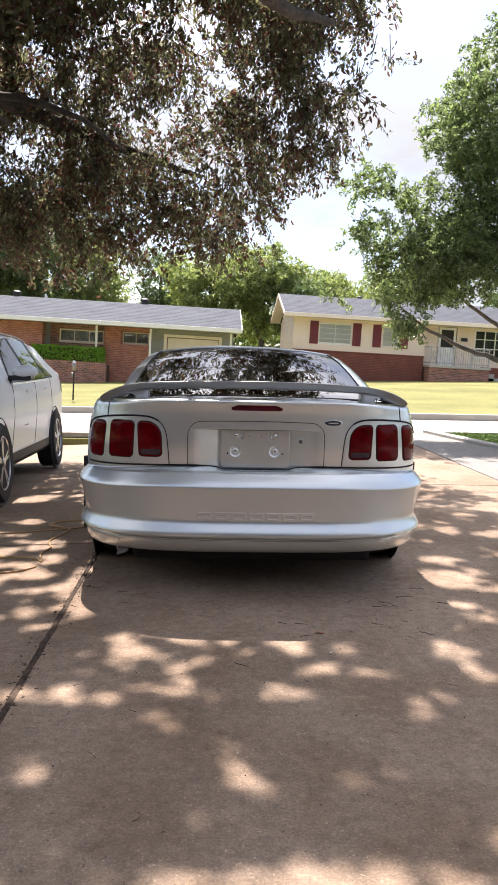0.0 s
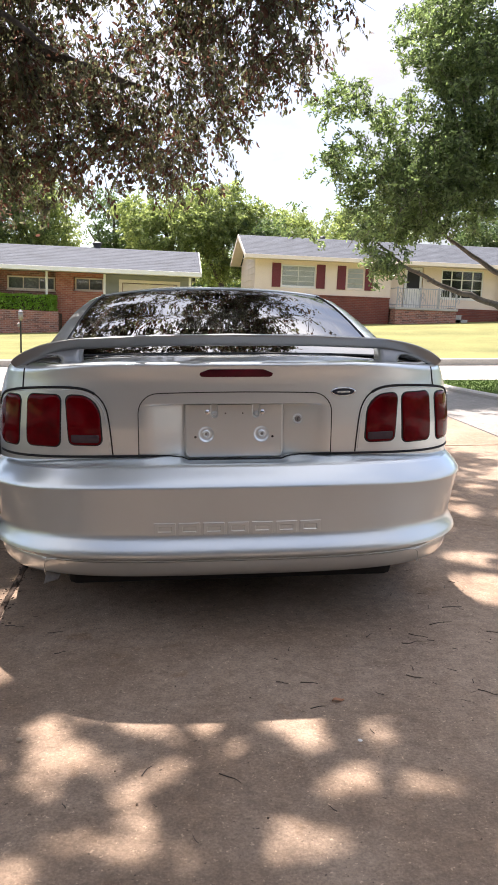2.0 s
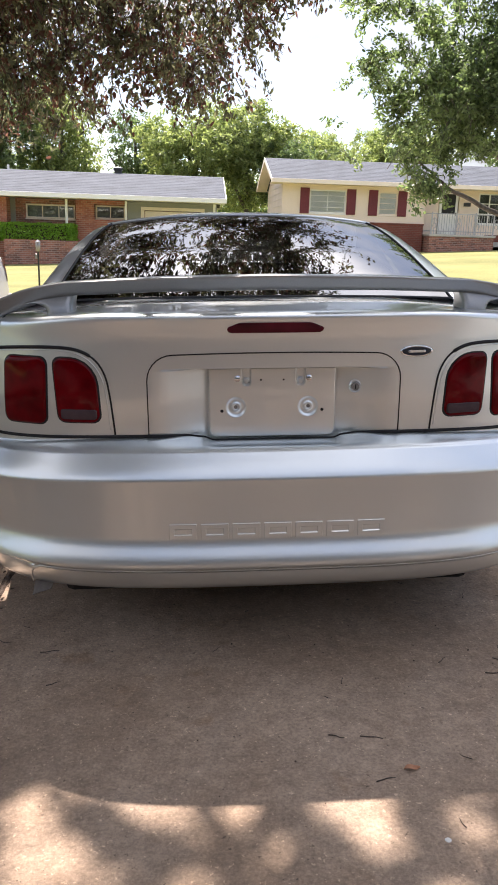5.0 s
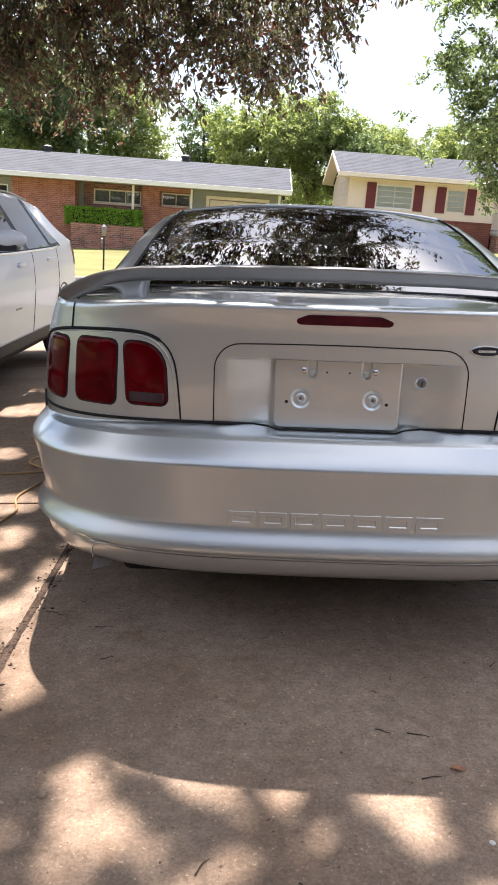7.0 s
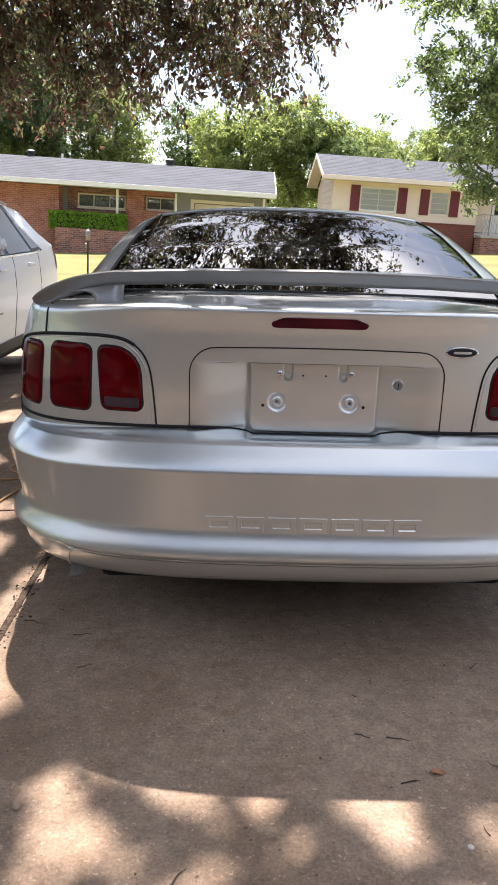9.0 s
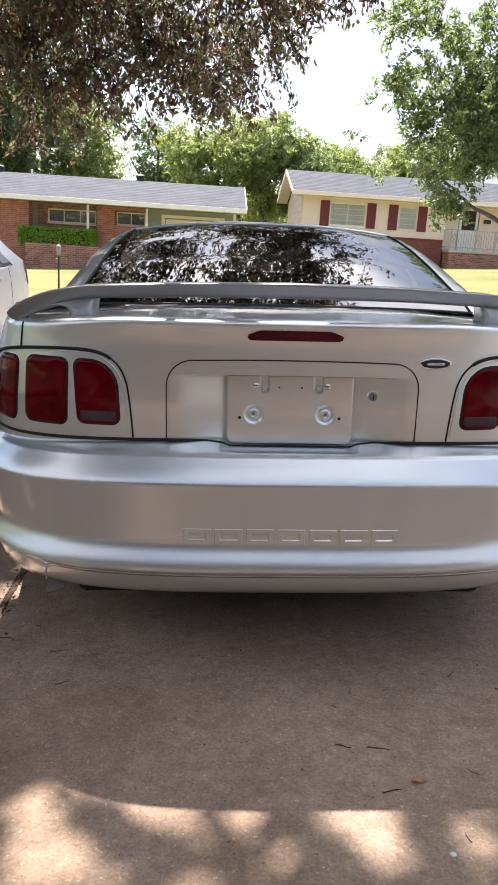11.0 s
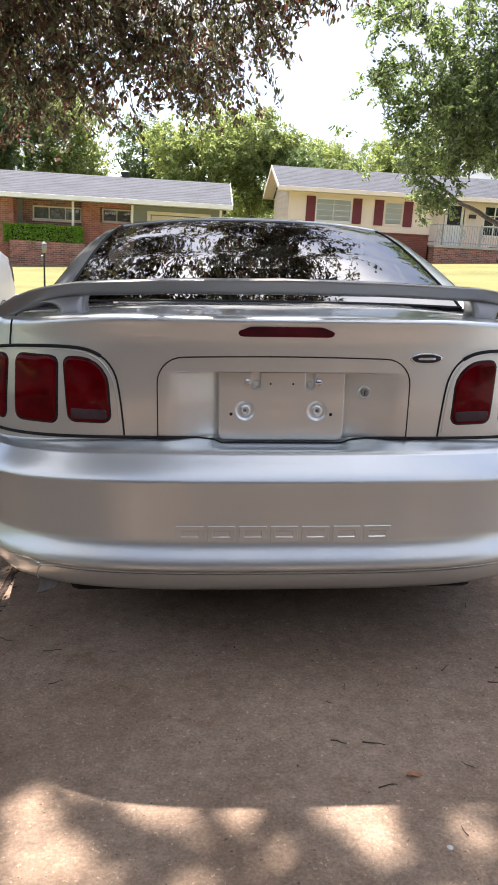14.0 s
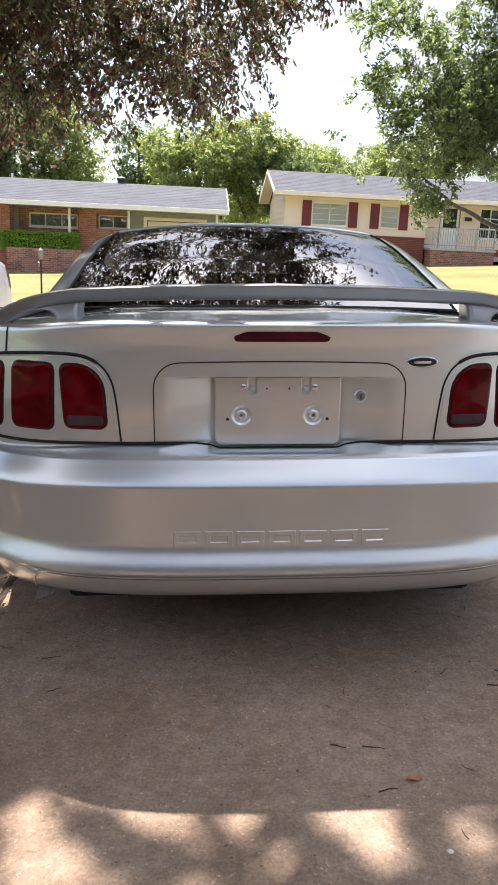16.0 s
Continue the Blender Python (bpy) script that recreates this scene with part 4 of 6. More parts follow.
def wing(u, k):
    """u across from -1 to 1, k the corner of the section."""
    x = 0.798 * u
    a = abs(x)
    top, low = float(np.interp(a, WX, W_TOP)), float(np.interp(a, WX, W_LOW))
    chord = 0.160 - 0.07 * smooth((a - 0.62) / 0.18)
    f, t = W_SECTION[k]
    return (x, 0.176 + 0.11 * (a / 0.8) ** 2.6 + chord * f, low + (top - low) * t)


us = np.concatenate([np.linspace(-1, -0.91, 9), np.linspace(-0.9, 0.9, 61), np.linspace(0.91, 1, 9)])
spoiler = part("boot_spoiler", grid([[wing(u, k) for k in range(len(W_SECTION))] for u in us], close=True, ends=True), "shaded_silver", car, "silver boot spoiler on two pedestals, shade in its colour", smooth=60)
for sgn in (-1, 1):
    rows = []
    for k in range(13):
        t = k / 12
        flare_in = 0.016 * t ** 4 + 0.006 * (1 - t) ** 4
        flare_out = 0.075 * t ** 3 + 0.004 * (1 - t) ** 4
        o = rounded_outline(0.544 - flare_in, 0.612 + flare_out, 0.222 + 0.030 * t * t, 0.330, (0.02,) * 4, 4)
        row = []
        for a, b in o:
            foot, head = deck_z(0.58, 0.3) - 0.010, float(np.interp(a, WX, W_LOW)) + 0.012
            row.append((sgn * a, b + 0.03 * (a - 0.544), foot + (head - foot) * t))
        rows.append(row)
    part("pedestal", grid(rows, close=True), "shaded_silver", spoiler, smooth=60)

# wheels, floor pan, tail pipe
part("floor_pan", boxed(-0.66, 0.66, 0.50, 4.2, 0.135, 0.30, bevel=0.02), "black_plastic", car)
# hidden boxes added to stop sunlight leaking through the open body shell
bm = boxed(-0.80, 0.80, 0.42, 4.0, 0.29, 0.33)
box(bm, -0.76, 0.76, 0.305, 0.42, 0.292, 0.328)
box(bm, -0.86, 0.86, 0.64, 4.0, 0.294, 0.326)
for sgn in (-1, 1):
    box(bm, sgn * 0.882 - 0.043, sgn * 0.882 + 0.043, 0.56, 0.60, 0.24, 0.64)
part("shell_filler", bm, "black_plastic", car)
# black box added under the bumper to deepen the shade and block light
part("under_bumper_dark", boxed(-0.62, 0.62, 0.22, 0.50, 0.152, 0.30, bevel=0.03), "gap", car)


def wheel(parent, at, radius, width, out, spokes, name="wheel"):
    """A road wheel that faces along x; out is the side it faces."""
    w = part(name, lathe([(radius * 0.66, -width / 2), (radius * 0.93, -width / 2), (radius, -width * 0.36), (radius, width * 0.36), (radius * 0.93, width / 2), (radius * 0.70, width / 2), (radius * 0.66, width * 0.44)], "X", 40, at), "rubber", parent, "black tyre on an alloy rim", smooth=40)
    x = at[0] + out * width * 0.36
    bm = lathe([(radius * 0.67, -0.03), (radius * 0.685, 0.02), (radius * 0.66, 0.028), (radius * 0.62, 0.0), (radius * 0.60, -0.06)], "X", 40, (x, at[1], at[2]))
    part("rim", bm, "alloy", w, smooth=40)
    for i in range(spokes):
        a = 2 * math.pi * i / spokes
        for da in (-0.11, 0.11):
            turn = Matrix.Translation((x, at[1], at[2])) @ Matrix.Rotation(a + da, 4, "X")
            part("spoke", boxed(-0.014, 0.018, -0.016, 0.016, 0.03, radius * 0.66, bevel=0.006, turn=turn), "alloy", w)
    part("hub_cap", lathe([(0.05, -0.02), (0.05, 0.02), (0.035, 0.028)], "X", 20, (x, at[1], at[2])), "alloy", w, smooth=40)
    return w


for sgn in (-1, 1):
    for y in (1.02, 3.59):
        part("wheel_arch", lathe([(0.36, -0.004), (0.36, 0.004)], "X", 32, (sgn * 0.895, y, 0.33)), "gap", car)
        wheel(car, (sgn * 0.755, y, 0.315), 0.315, 0.215, sgn, 5)
part("tail_pipe", tube([(-0.665, 0.75, 0.245), (-0.668, 0.50, 0.238), (-0.672, 0.30, 0.228), (-0.675, 0.20, 0.222)], 0.026, sides=16), "steel", car, smooth=60)
rows = []
for k, x in enumerate((-0.684, -0.668, -0.648, -0.630)):
    low = 0.200 + 0.006 * k
    rows.append([(x + 0.004, 0.165, 0.250), (x, 0.145, 0.230), (x - 0.004, 0.128, low + 0.006), (x - 0.005, 0.120, low + 0.003), (x - 0.005, 0.121, low), (x - 0.003, 0.134, low + 0.002), (x + 0.004, 0.171, 0.247)])
part("exhaust_flange", grid(rows, close=True, ends=True), "wood_fence", car, "dull grey exhaust flange", smooth=40)
# raised edge of the lower valance panel
half = [(0.0, 0.3095), (0.3, 0.3095), (0.60, 0.3095), (0.64, 0.309), (0.668, 0.306), (0.688, 0.297), (0.702, 0.282), (0.711, 0.262), (0.715, 0.242)]
pts = catmull([(-a, b, 0) for a, b in half[::-1]] + [(a, b, 0) for a, b in half[1:]], 6)


def valance(s, z):
    d = float(np.interp(-z, [-q for q, _ in BUMPER], [q for _, q in BUMPER]))
    return bumper(s, z, 0.0095 if abs(z - 0.3095) < 0.004 and abs(s) < 0.66 else min(d, 0.0095 + 0.45 * max(0, 0.305 - z)))


part("valance_bead", tube([valance(p.x, p.y) for p in pts], 0.0024, sides=8), "silver", car, smooth=180)


# ---- the white sport utility vehicle ----
SUV_Y = [0.0, 0.06, 0.25, 0.70, 1.20, 1.95, 2.35, 3.40, 4.05, 4.42, 4.60, 4.66]
SUV_LOW = [0.42, 0.30, 0.24, 0.24, 0.24, 0.24, 0.24, 0.24, 0.25, 0.30, 0.36, 0.46]
SUV_BELT = [0.72, 0.84, 0.93, 1.00, 1.03, 1.04, 1.05, 1.08, 1.12, 1.13, 1.08, 0.86]
SUV_TOP = [0.74, 0.88, 0.97, 1.06, 1.12, 1.49, 1.555, 1.56, 1.515, 1.36, 1.13, 0.90]
SUV_WB = [0.60, 0.74, 0.86, 0.915, 0.92, 0.92, 0.92, 0.92, 0.915, 0.89, 0.84, 0.76]
SUV_WT = [0.55, 0.66, 0.72, 0.74, 0.72, 0.61, 0.60, 0.59, 0.585, 0.60, 0.68, 0.68]


def suv_point(y, v):
    """v runs 0 to 1 from the sill up the side to the roof's middle."""
    low, belt, top, wb, wt = (float(np.interp(y, SUV_Y, k)) for k in (SUV_LOW, SUV_BELT, SUV_TOP, SUV_WB, SUV_WT))
    prof = [(0.0, (wb - 0.10, low)), (0.08, (wb - 0.035, low + 0.06)), (0.20, (wb - 0.02, low + (belt - low) * 0.30)), (0.34, (wb, low + (belt - low) * 0.62)), (0.44, (wb - 0.012, low + (belt - low) * 0.86)), (0.50, (wb - 0.035, belt)),
            (0.72, (wt + 0.035, belt + (top - belt) * 0.86)), (0.80, (wt - 0.05, belt + (top - belt) * 0.97)), (1.0, (0.0, top + 0.012))]
    k = [p[0] for p in prof]
    return Vector((float(np.interp(v, k, [p[1][0] for p in prof])), y, float(np.interp(v, k, [p[1][1] for p in prof]))))


suv = thing("suv", "white compact sport utility vehicle parked facing the house", "suv")
suv_y = sorted(set(list(np.linspace(0, 4.66, 60)) + SUV_Y))
suv_v = [0, 0.04, 0.08, 0.14, 0.20, 0.27, 0.34, 0.39, 0.44, 0.47, 0.50, 0.55, 0.62, 0.68, 0.72, 0.76, 0.80, 0.87, 0.94, 1.0]
rows = []
for y in suv_y:
    right = [suv_point(y, v) for v in suv_v]
    rows.append([Vector((-p.x, p.y, p.z)) for p in right[:-1]] + right[::-1])
bm = grid(rows)
for r in (rows[0], rows[-1]):
    bm.faces.new([bm.verts.new(p) for p in r])
bmesh.ops.remove_doubles(bm, verts=bm.verts, dist=0.0005)
part("body", bm, "white_paint", suv, smooth=35)


def suv_patch(name, y0, y1, v0, v1, mat, side, out=0.006, lean0=0.0, lean1=0.0, parent=None, n=16):
    """A panel on the flank; lean shifts its upper corners along the car."""
    rows = []
    for j in range(n + 1):
        f = j / n
        row = []
        for i in range(n + 1):
            y = y0 + lean0 * f + (y1 + lean1 * f - y0 - lean0 * f) * i / n
            p = suv_point(y, v0 + (v1 - v0) * f)
            q = suv_point(y, v0 + (v1 - v0) * f + 0.01)
            t = (q - p).normalized()
            nrm = Vector((t.z, 0, -t.x))
            p = p + nrm * out
            row.append(Vector((side * p.x, p.y, p.z)))
        rows.append(row)
    ob = part(name, grid(rows), mat, parent or suv, smooth=60)
    if sum(f.normal.x for f in ob.data.polygons) * side < 0:
        ob.data.flip_normals()
    return ob


for side in (-1, 1):
    trim = [suv_point(y, 0.492) for y in np.linspace(1.40, 3.70, 20)] + [suv_point(3.68 - 0.10 * k, 0.50 + 0.05 * k) for k in range(1, 4)]
    part("window_trim", tube([Vector((side * (p.x + 0.004), p.y, p.z)) for p in trim], 0.009, sides=6), "chrome", suv, smooth=180)
    suv_patch("side_window", 1.42, 2.33, 0.50, 0.72, "suv_glass", side, 0.006, 0.56, 0.03)
    suv_patch("side_window", 2.46, 3.24, 0.50, 0.72, "suv_glass", side, 0.006, 0.03, 0.0)
    suv_patch("quarter_window", 3.33, 3.66, 0.51, 0.69, "suv_glass", side, 0.006, 0.0, -0.26)
    # black sheet behind the panes: door pillars, and the cabin's darkness as colour
    suv_patch("window_backing", 1.36, 3.72, 0.492, 0.73, "black_plastic", side, 0.003, 0.58, -0.34, n=16)
    suv_patch("sill_cladding", 0.02, 4.6, 0.02, 0.135, "black_plastic", side, 0.008, n=24)
    for y in (1.30, 2.40, 3.36):
        pts = [suv_point(y + 0.02 * k, 0.14 + 0.045 * k) for k in range(9)]
        part("door_seam", tube([Vector((side * (p.x + 0.001), p.y, p.z)) for p in pts], 0.003, sides=5), "gap", suv)
    for y in (2.12, 3.12):
        p = suv_point(y, 0.445)
        part("door_handle", boxed(side * (p.x + 0.012) - 0.014, side * (p.x + 0.012) + 0.014, y - 0.10, y + 0.10, p.z - 0.018, p.z + 0.014, bevel=0.010), "white_paint", suv, smooth=60)
    p = suv_point(1.50, 0.50)
    mx = side * (p.x + 0.13)
    bm = bmesh.new()
    bmesh.ops.create_uvsphere(bm, u_segments=20, v_segments=12, radius=1, matrix=Matrix.Translation((mx, 1.46, 1.125)) @ Matrix.Diagonal((0.120, 0.080, 0.066, 1)))
    mirror = part("door_mirror", bm, "white_paint", suv, "white door mirror with a black foot", smooth=180)
    part("mirror_foot", boxed(min(mx, side * p.x) - 0.02, max(mx, side * p.x) + 0.06, 1.40, 1.52, 1.045, 1.095, bevel=0.015), "black_plastic", mirror)
    suv_patch("headlamp", 0.07, 0.42, 0.41, 0.485, "lamp_glass", side, 0.006, 0.03, 0.10)
    suv_patch("indicator", 0.42, 0.62, 0.435, 0.485, "amber_lens", side, 0.006, 0.08, 0.02)
    suv_patch("fog_lamp", 0.03, 0.20, 0.24, 0.33, "lamp_glass", side, 0.006, 0.02, 0.04)
    suv_patch("tail_lamp", 4.36, 4.62, 0.38, 0.50, "red_lens", side, 0.007, -0.04, -0.02)
    p = suv_point(1.95, 0.27)
    part("name_strip", boxed(side * (p.x + 0.004) - 0.002, side * (p.x + 0.004) + 0.002, 1.85, 2.02, p.z - 0.007, p.z + 0.007, bevel=0.001), "steel", suv)
    for y in (0.80, 3.66):
        part("wheel_arch", lathe([(0.385, -0.02), (0.385, 0.0), (0.375, 0.008), (0.36, 0.0)], "X", 40, (side * 0.912, y, 0.355)), "black_plastic", suv, smooth=40)
        wheel(suv, (side * 0.835, y, 0.345), 0.345, 0.215, side, 5)
    rail = [suv_point(y, 0.80) + Vector((0.0, 0, 0.014)) for y in np.linspace(2.2, 3.9, 12)]
    part("roof_rail", tube([Vector((side * q.x, q.y, q.z)) for q in rail], 0.010, sides=8), "steel", suv, smooth=60)
# windscreen, rear glass, grille, bumper and bonnet edge
rows = []
for y in np.linspace(1.24, 1.98, 10):
    e, m = suv_point(y, 0.745), suv_point(y, 1.0)
    rows.append([Vector((e.x * u, y, m.z + (e.z - m.z) * u * u + 0.008)) for u in np.linspace(-1, 1, 15)])
part("windscreen", grid(rows), "suv_glass", suv, smooth=180)
# black sheet under the glass, standing in for the unlit cabin
rows = [[p - Vector((0, 0, 0.006)) for p in r] for r in rows]
part("windscreen_backing", grid(rows), "black_plastic", suv, smooth=180)
rows = []
for y in np.linspace(4.12, 4.54, 8):
    e, m = suv_point(y, 0.745), suv_point(y, 1.0)
    rows.append([Vector((e.x * u, y, m.z + (e.z - m.z) * u * u + 0.008)) for u in np.linspace(-1, 1, 15)])
part("rear_glass", grid(rows), "glass", suv, smooth=180)
part("grille", boxed(-0.50, 0.50, -0.012, 0.02, 0.50, 0.70, bevel=0.01), "black_plastic", suv)
part("front_skirt", boxed(-0.70, 0.70, -0.005, 0.30, 0.23, 0.40, bevel=0.05), "black_plastic", suv, smooth=60)
part("underbody", boxed(-0.75, 0.75, 0.3, 4.4, 0.20, 0.28), "black_plastic", suv)
suv.matrix_world = pose(-2.87, 2.04, left_z(-2.95, 2.04) + 0.02, -1.60, -2.58, 2.4)
on_slope(suv)


# ---- houses across the street (upright, level) ----
def gable_roof(name, x0, x1, y0, y1, eave, ridge_y, ridge, thick, parent, mat="shingle", trim="white_trim", over=0.0, under=0.0):
    """A low gable roof: two slabs with fascia boards, ridge along x."""
    for nm, ya, yb in (("roof_front", y0, ridge_y), ("roof_back", y1, ridge_y)):
        bm = grid([[(x0, ya, eave), (x1, ya, eave)], [(x0, yb, ridge), (x1, yb, ridge)]])
        r = bmesh.ops.extrude_face_region(bm, geom=list(bm.faces))
        bmesh.ops.translate(bm, vec=(0, 0, thick), verts=[v for v in r["geom"] if isinstance(v, bmesh.types.BMVert)])
        part("roof", bm, mat, parent, "grey shingle roof slope")
        # courses of shingles as low steps
        n = max(6, int(math.hypot(yb - ya, ridge - eave) / 0.28))
        bm = bmesh.new()
        for i in range(n):
            t = i / n
            y, z = ya + (yb - ya) * t, eave + (ridge - eave) * t + thick
            box(bm, x0, x1, min(y, y + 0.03 * (1 if yb > ya else -1)), max(y, y + 0.03 * (1 if yb > ya else -1)), z - 0.004, z + 0.005)
        part("shingle_relief", bm, mat, parent)
    part("fascia", boxed(x0 - 0.02, x1 + 0.02, y0 - 0.035, y0 - 0.002, eave - 0.05, eave + thick + 0.02, bevel=0.006), trim, parent)
    part("fascia", boxed(x0 - 0.02, x1 + 0.02, y1 + 0.002, y1 + 0.035, eave - 0.05, eave + thick + 0.02, bevel=0.006), trim, parent)
    for xa in (x0 - 0.03, x1 + 0.002):
        bm = bmesh.new()
        for ya, yb in ((y0, ridge_y), (y1, ridge_y)):
            vs = [bm.verts.new((xa + dx, y, z)) for dx in (0, 0.03) for y, z in ((ya, eave - 0.06), (ya, eave + thick + 0.01), (yb, ridge + thick + 0.01), (yb, ridge - 0.06))]
            for q in ((0, 1, 2, 3), (7, 6, 5, 4), (0, 4, 5, 1), (1, 5, 6, 2), (2, 6, 7, 3), (3, 7, 4, 0)):
                bm.faces.new([vs[i] for i in q])
        part("bargeboard", bm, trim, parent)
    for ya, yb in ((y0, ridge_y), (y1, ridge_y)):
        for xa, xb in ((x0, x0 + under), (x1 - under, x1)):
            if under:
                bm = grid([[(xa, ya, eave - 0.035), (xb, ya, eave - 0.035)], [(xa, yb, ridge - 0.035), (xb, yb, ridge - 0.035)]])
                r = bmesh.ops.extrude_face_region(bm, geom=list(bm.faces))
                bmesh.ops.translate(bm, vec=(0, 0, 0.025), verts=[v for v in r["geom"] if isinstance(v, bmesh.types.BMVert)])
                part("gable_soffit", bm, trim, parent)
    part("soffit", boxed(x0, x1, y0, y0 + over, eave - 0.045, eave - 0.02), trim, parent)


def wall_with_holes(name, x0, x1, y, depth, z0, z1, holes, mat, parent, label=""):
    """A wall along x with openings right through it: holes of (x0, x1, z0, z1)."""
    xs_ = sorted({x0, x1, *[h[0] for h in holes], *[h[1] for h in holes]})
    zs_ = sorted({z0, z1, *[h[2] for h in holes], *[h[3] for h in holes]})
    bm = bmesh.new()
    for a, b in zip(xs_, xs_[1:]):
        for c, d in zip(zs_, zs_[1:]):
            if not any(h[0] <= a and b <= h[1] and h[2] <= c and d <= h[3] for h in holes):
                box(bm, a, b, y, y + depth, c, d)
    bmesh.ops.remove_doubles(bm, verts=bm.verts, dist=0.001)
    seen = {}
    for f in list(bm.faces):
        k = tuple(sorted(v.index for v in f.verts)) if False else tuple(sorted((round(v.co.x, 3), round(v.co.y, 3), round(v.co.z, 3)) for v in f.verts))
        seen.setdefault(k, []).append(f)
    bmesh.ops.delete(bm, geom=[f for fs in seen.values() if len(fs) > 1 for f in fs], context="FACES_ONLY")
    return part(name, bm, mat, parent, label)


def window(parent, x0, x1, z0, z1, y, cols, rows_, frame_mat, back, bar=0.035, face=0.055):
    """A window with frame, bars and panes in the opening; back is what is seen behind it."""
    w = thing("window", "framed house window", "window")
    del w["category"]
    w.parent = parent
    for a, b, c, d in ((x0, x1, z1 - face, z1), (x0, x1, z0, z0 + face), (x0, x0 + face, z0 + face, z1 - face), (x1 - face, x1, z0 + face, z1 - face)):
        part("frame", boxed(a, b, y - 0.025, y + 0.06, c, d, bevel=0.006), frame_mat, w)
    for i in range(1, cols):
        x = x0 + (x1 - x0) * i / cols
        part("bar", boxed(x - bar / 2, x + bar / 2, y - 0.012, y + 0.04, z0 + face, z1 - face), frame_mat, w)
    for i in range(1, rows_):
        z = z0 + (z1 - z0) * i / rows_
        part("bar", boxed(x0 + face, x1 - face, y - 0.010, y + 0.038, z - bar * 0.4, z + bar * 0.4), frame_mat, w)
    part("pane", boxed(x0 + face, x1 - face, y + 0.018, y + 0.024, z0 + face, z1 - face), "house_glass", w)
    part("blind" if back == "blind" else "dark_inside", boxed(x0 + 0.01, x1 - 0.01, y + (0.03 if back == "blind" else 0.12), y + 0.14, z0 + 0.01, z1 - 0.01), back, w)
    part("sill", boxed(x0 - 0.03, x1 + 0.03, y - 0.05, y + 0.0, z0 - 0.05, z0 - 0.004, bevel=0.008), frame_mat, w)
    return w


# long low brick ranch house
ranch = thing("ranch_house", "low orange brick ranch house with grey shingle roof", "house")
WY = 29.8
part("brick_wing", boxed(-10.15, -7.62, WY, WY + 0.3, -0.9, 2.30), "brick", ranch)
part("brick_return", boxed(-7.92, -7.62, WY + 0.3, WY + 0.9, -0.9, 2.30), "brick", ranch)
part("corner_board", boxed(-7.62, -7.42, WY + 0.62, WY + 0.66, -0.5, 2.3), "grey_siding", ranch)
wall_with_holes("porch_wall", -7.62, -2.95, WY + 0.66, 0.25, -0.9, 2.30, [(-7.02, -5.08, 1.55, 2.09), (-4.26, -3.08, 1.60, 2.12)], "brick_dark", ranch)
window(ranch, -7.02, -5.08, 1.55, 2.09, WY + 0.70, 3, 1, "cream_trim", "curtain")
window(ranch, -4.26, -3.08, 1.60, 2.12, WY + 0.70, 2, 1, "cream_trim", "curtain")
wall_with_holes("carport_wall", -2.95, 0.62, WY + 0.30, 0.2, -0.7, 2.30, [(-2.30, 0.0, -0.55, 1.98)], "grey_siding", ranch)
wall_with_holes("brick_front", -5.0, -3.0, WY + 0.35, 0.2, -0.9, 2.30, [(-4.30, -3.05, 1.56, 2.15)], "brick", ranch)
gd = thing("garage_door", "cream sectional garage door", "garage door")
del gd["category"]
gd.parent = ranch
for i in range(4):
    part("panel", boxed(-2.26, -0.04, WY + 0.36, WY + 0.40, -0.55 + 0.63 * i, 0.07 + 0.63 * i, bevel=0.012), "cream_trim", gd)
for a, b, c, d in ((-2.42, -2.28, -0.6, 2.0), (-0.02, 0.12, -0.6, 2.0), (-2.42, 0.12, 1.985, 2.11)):
    part("door_trim", boxed(a, b, WY + 0.26, WY + 0.31, c, d, bevel=0.006), "cream_trim", ranch)
part("side_wall", boxed(0.30, 0.62, WY + 0.5, 36.2, -0.7, 2.30), "grey_siding", ranch)
part("side_wall", boxed(-15.9, -15.6, WY + 0.3, 36.2, -1.2, 2.30), "grey_siding", ranch)
part("back_wall", boxed(-15.6, 0.30, 36.0, 36.2, -1.2, 2.30), "brick", ranch)
wall_with_holes("left_wing", -15.9, -10.15, WY + 0.1, 0.2, -1.2, 2.30, [(-11.9, -10.32, 0.9, 2.0)], "grey_siding", ranch)
window(ranch, -11.9, -10.32, 0.9, 2.0, WY + 0.14, 2, 1, "white_trim", "dark_room")
for x, z in ((-5.28, -0.4), (-2.97, -0.4), (0.50, -0.4)):
    part("porch_post", boxed(x - 0.045, x + 0.045, WY - 0.24, WY - 0.15, z, 2.29, bevel=0.008), "white_trim", ranch)
gable_roof("roof", -16.4, 0.93, 29.0, 37.0, 2.36, 33.0, 3.44, 0.10, ranch, over=1.4)
for x in (-9.6, -3.6):
    part("roof_vent", lathe([(0.16, 0.0), (0.16, 0.16), (0.20, 0.18), (0.20, 0.26), (0.12, 0.31)], "Z", 20, (x, 33.2, 3.50)), "black_iron", ranch, smooth=50)
part("vent_pipe", lathe([(0.05, 0.0), (0.05, 0.30)], "Z", 12, (-8.3, 33.4, 3.45)), "white_trim", ranch)
part("planter_wall", boxed(-7.62, -4.75, WY - 0.75, WY - 0.52, -0.9, 0.72, bevel=0.01), "brick_dark", ranch, "low mottled brick planter wall")
part("planter_soil", boxed(-7.62, -4.75, WY - 0.52, WY + 0.55, -0.9, 0.62), "soil", ranch)


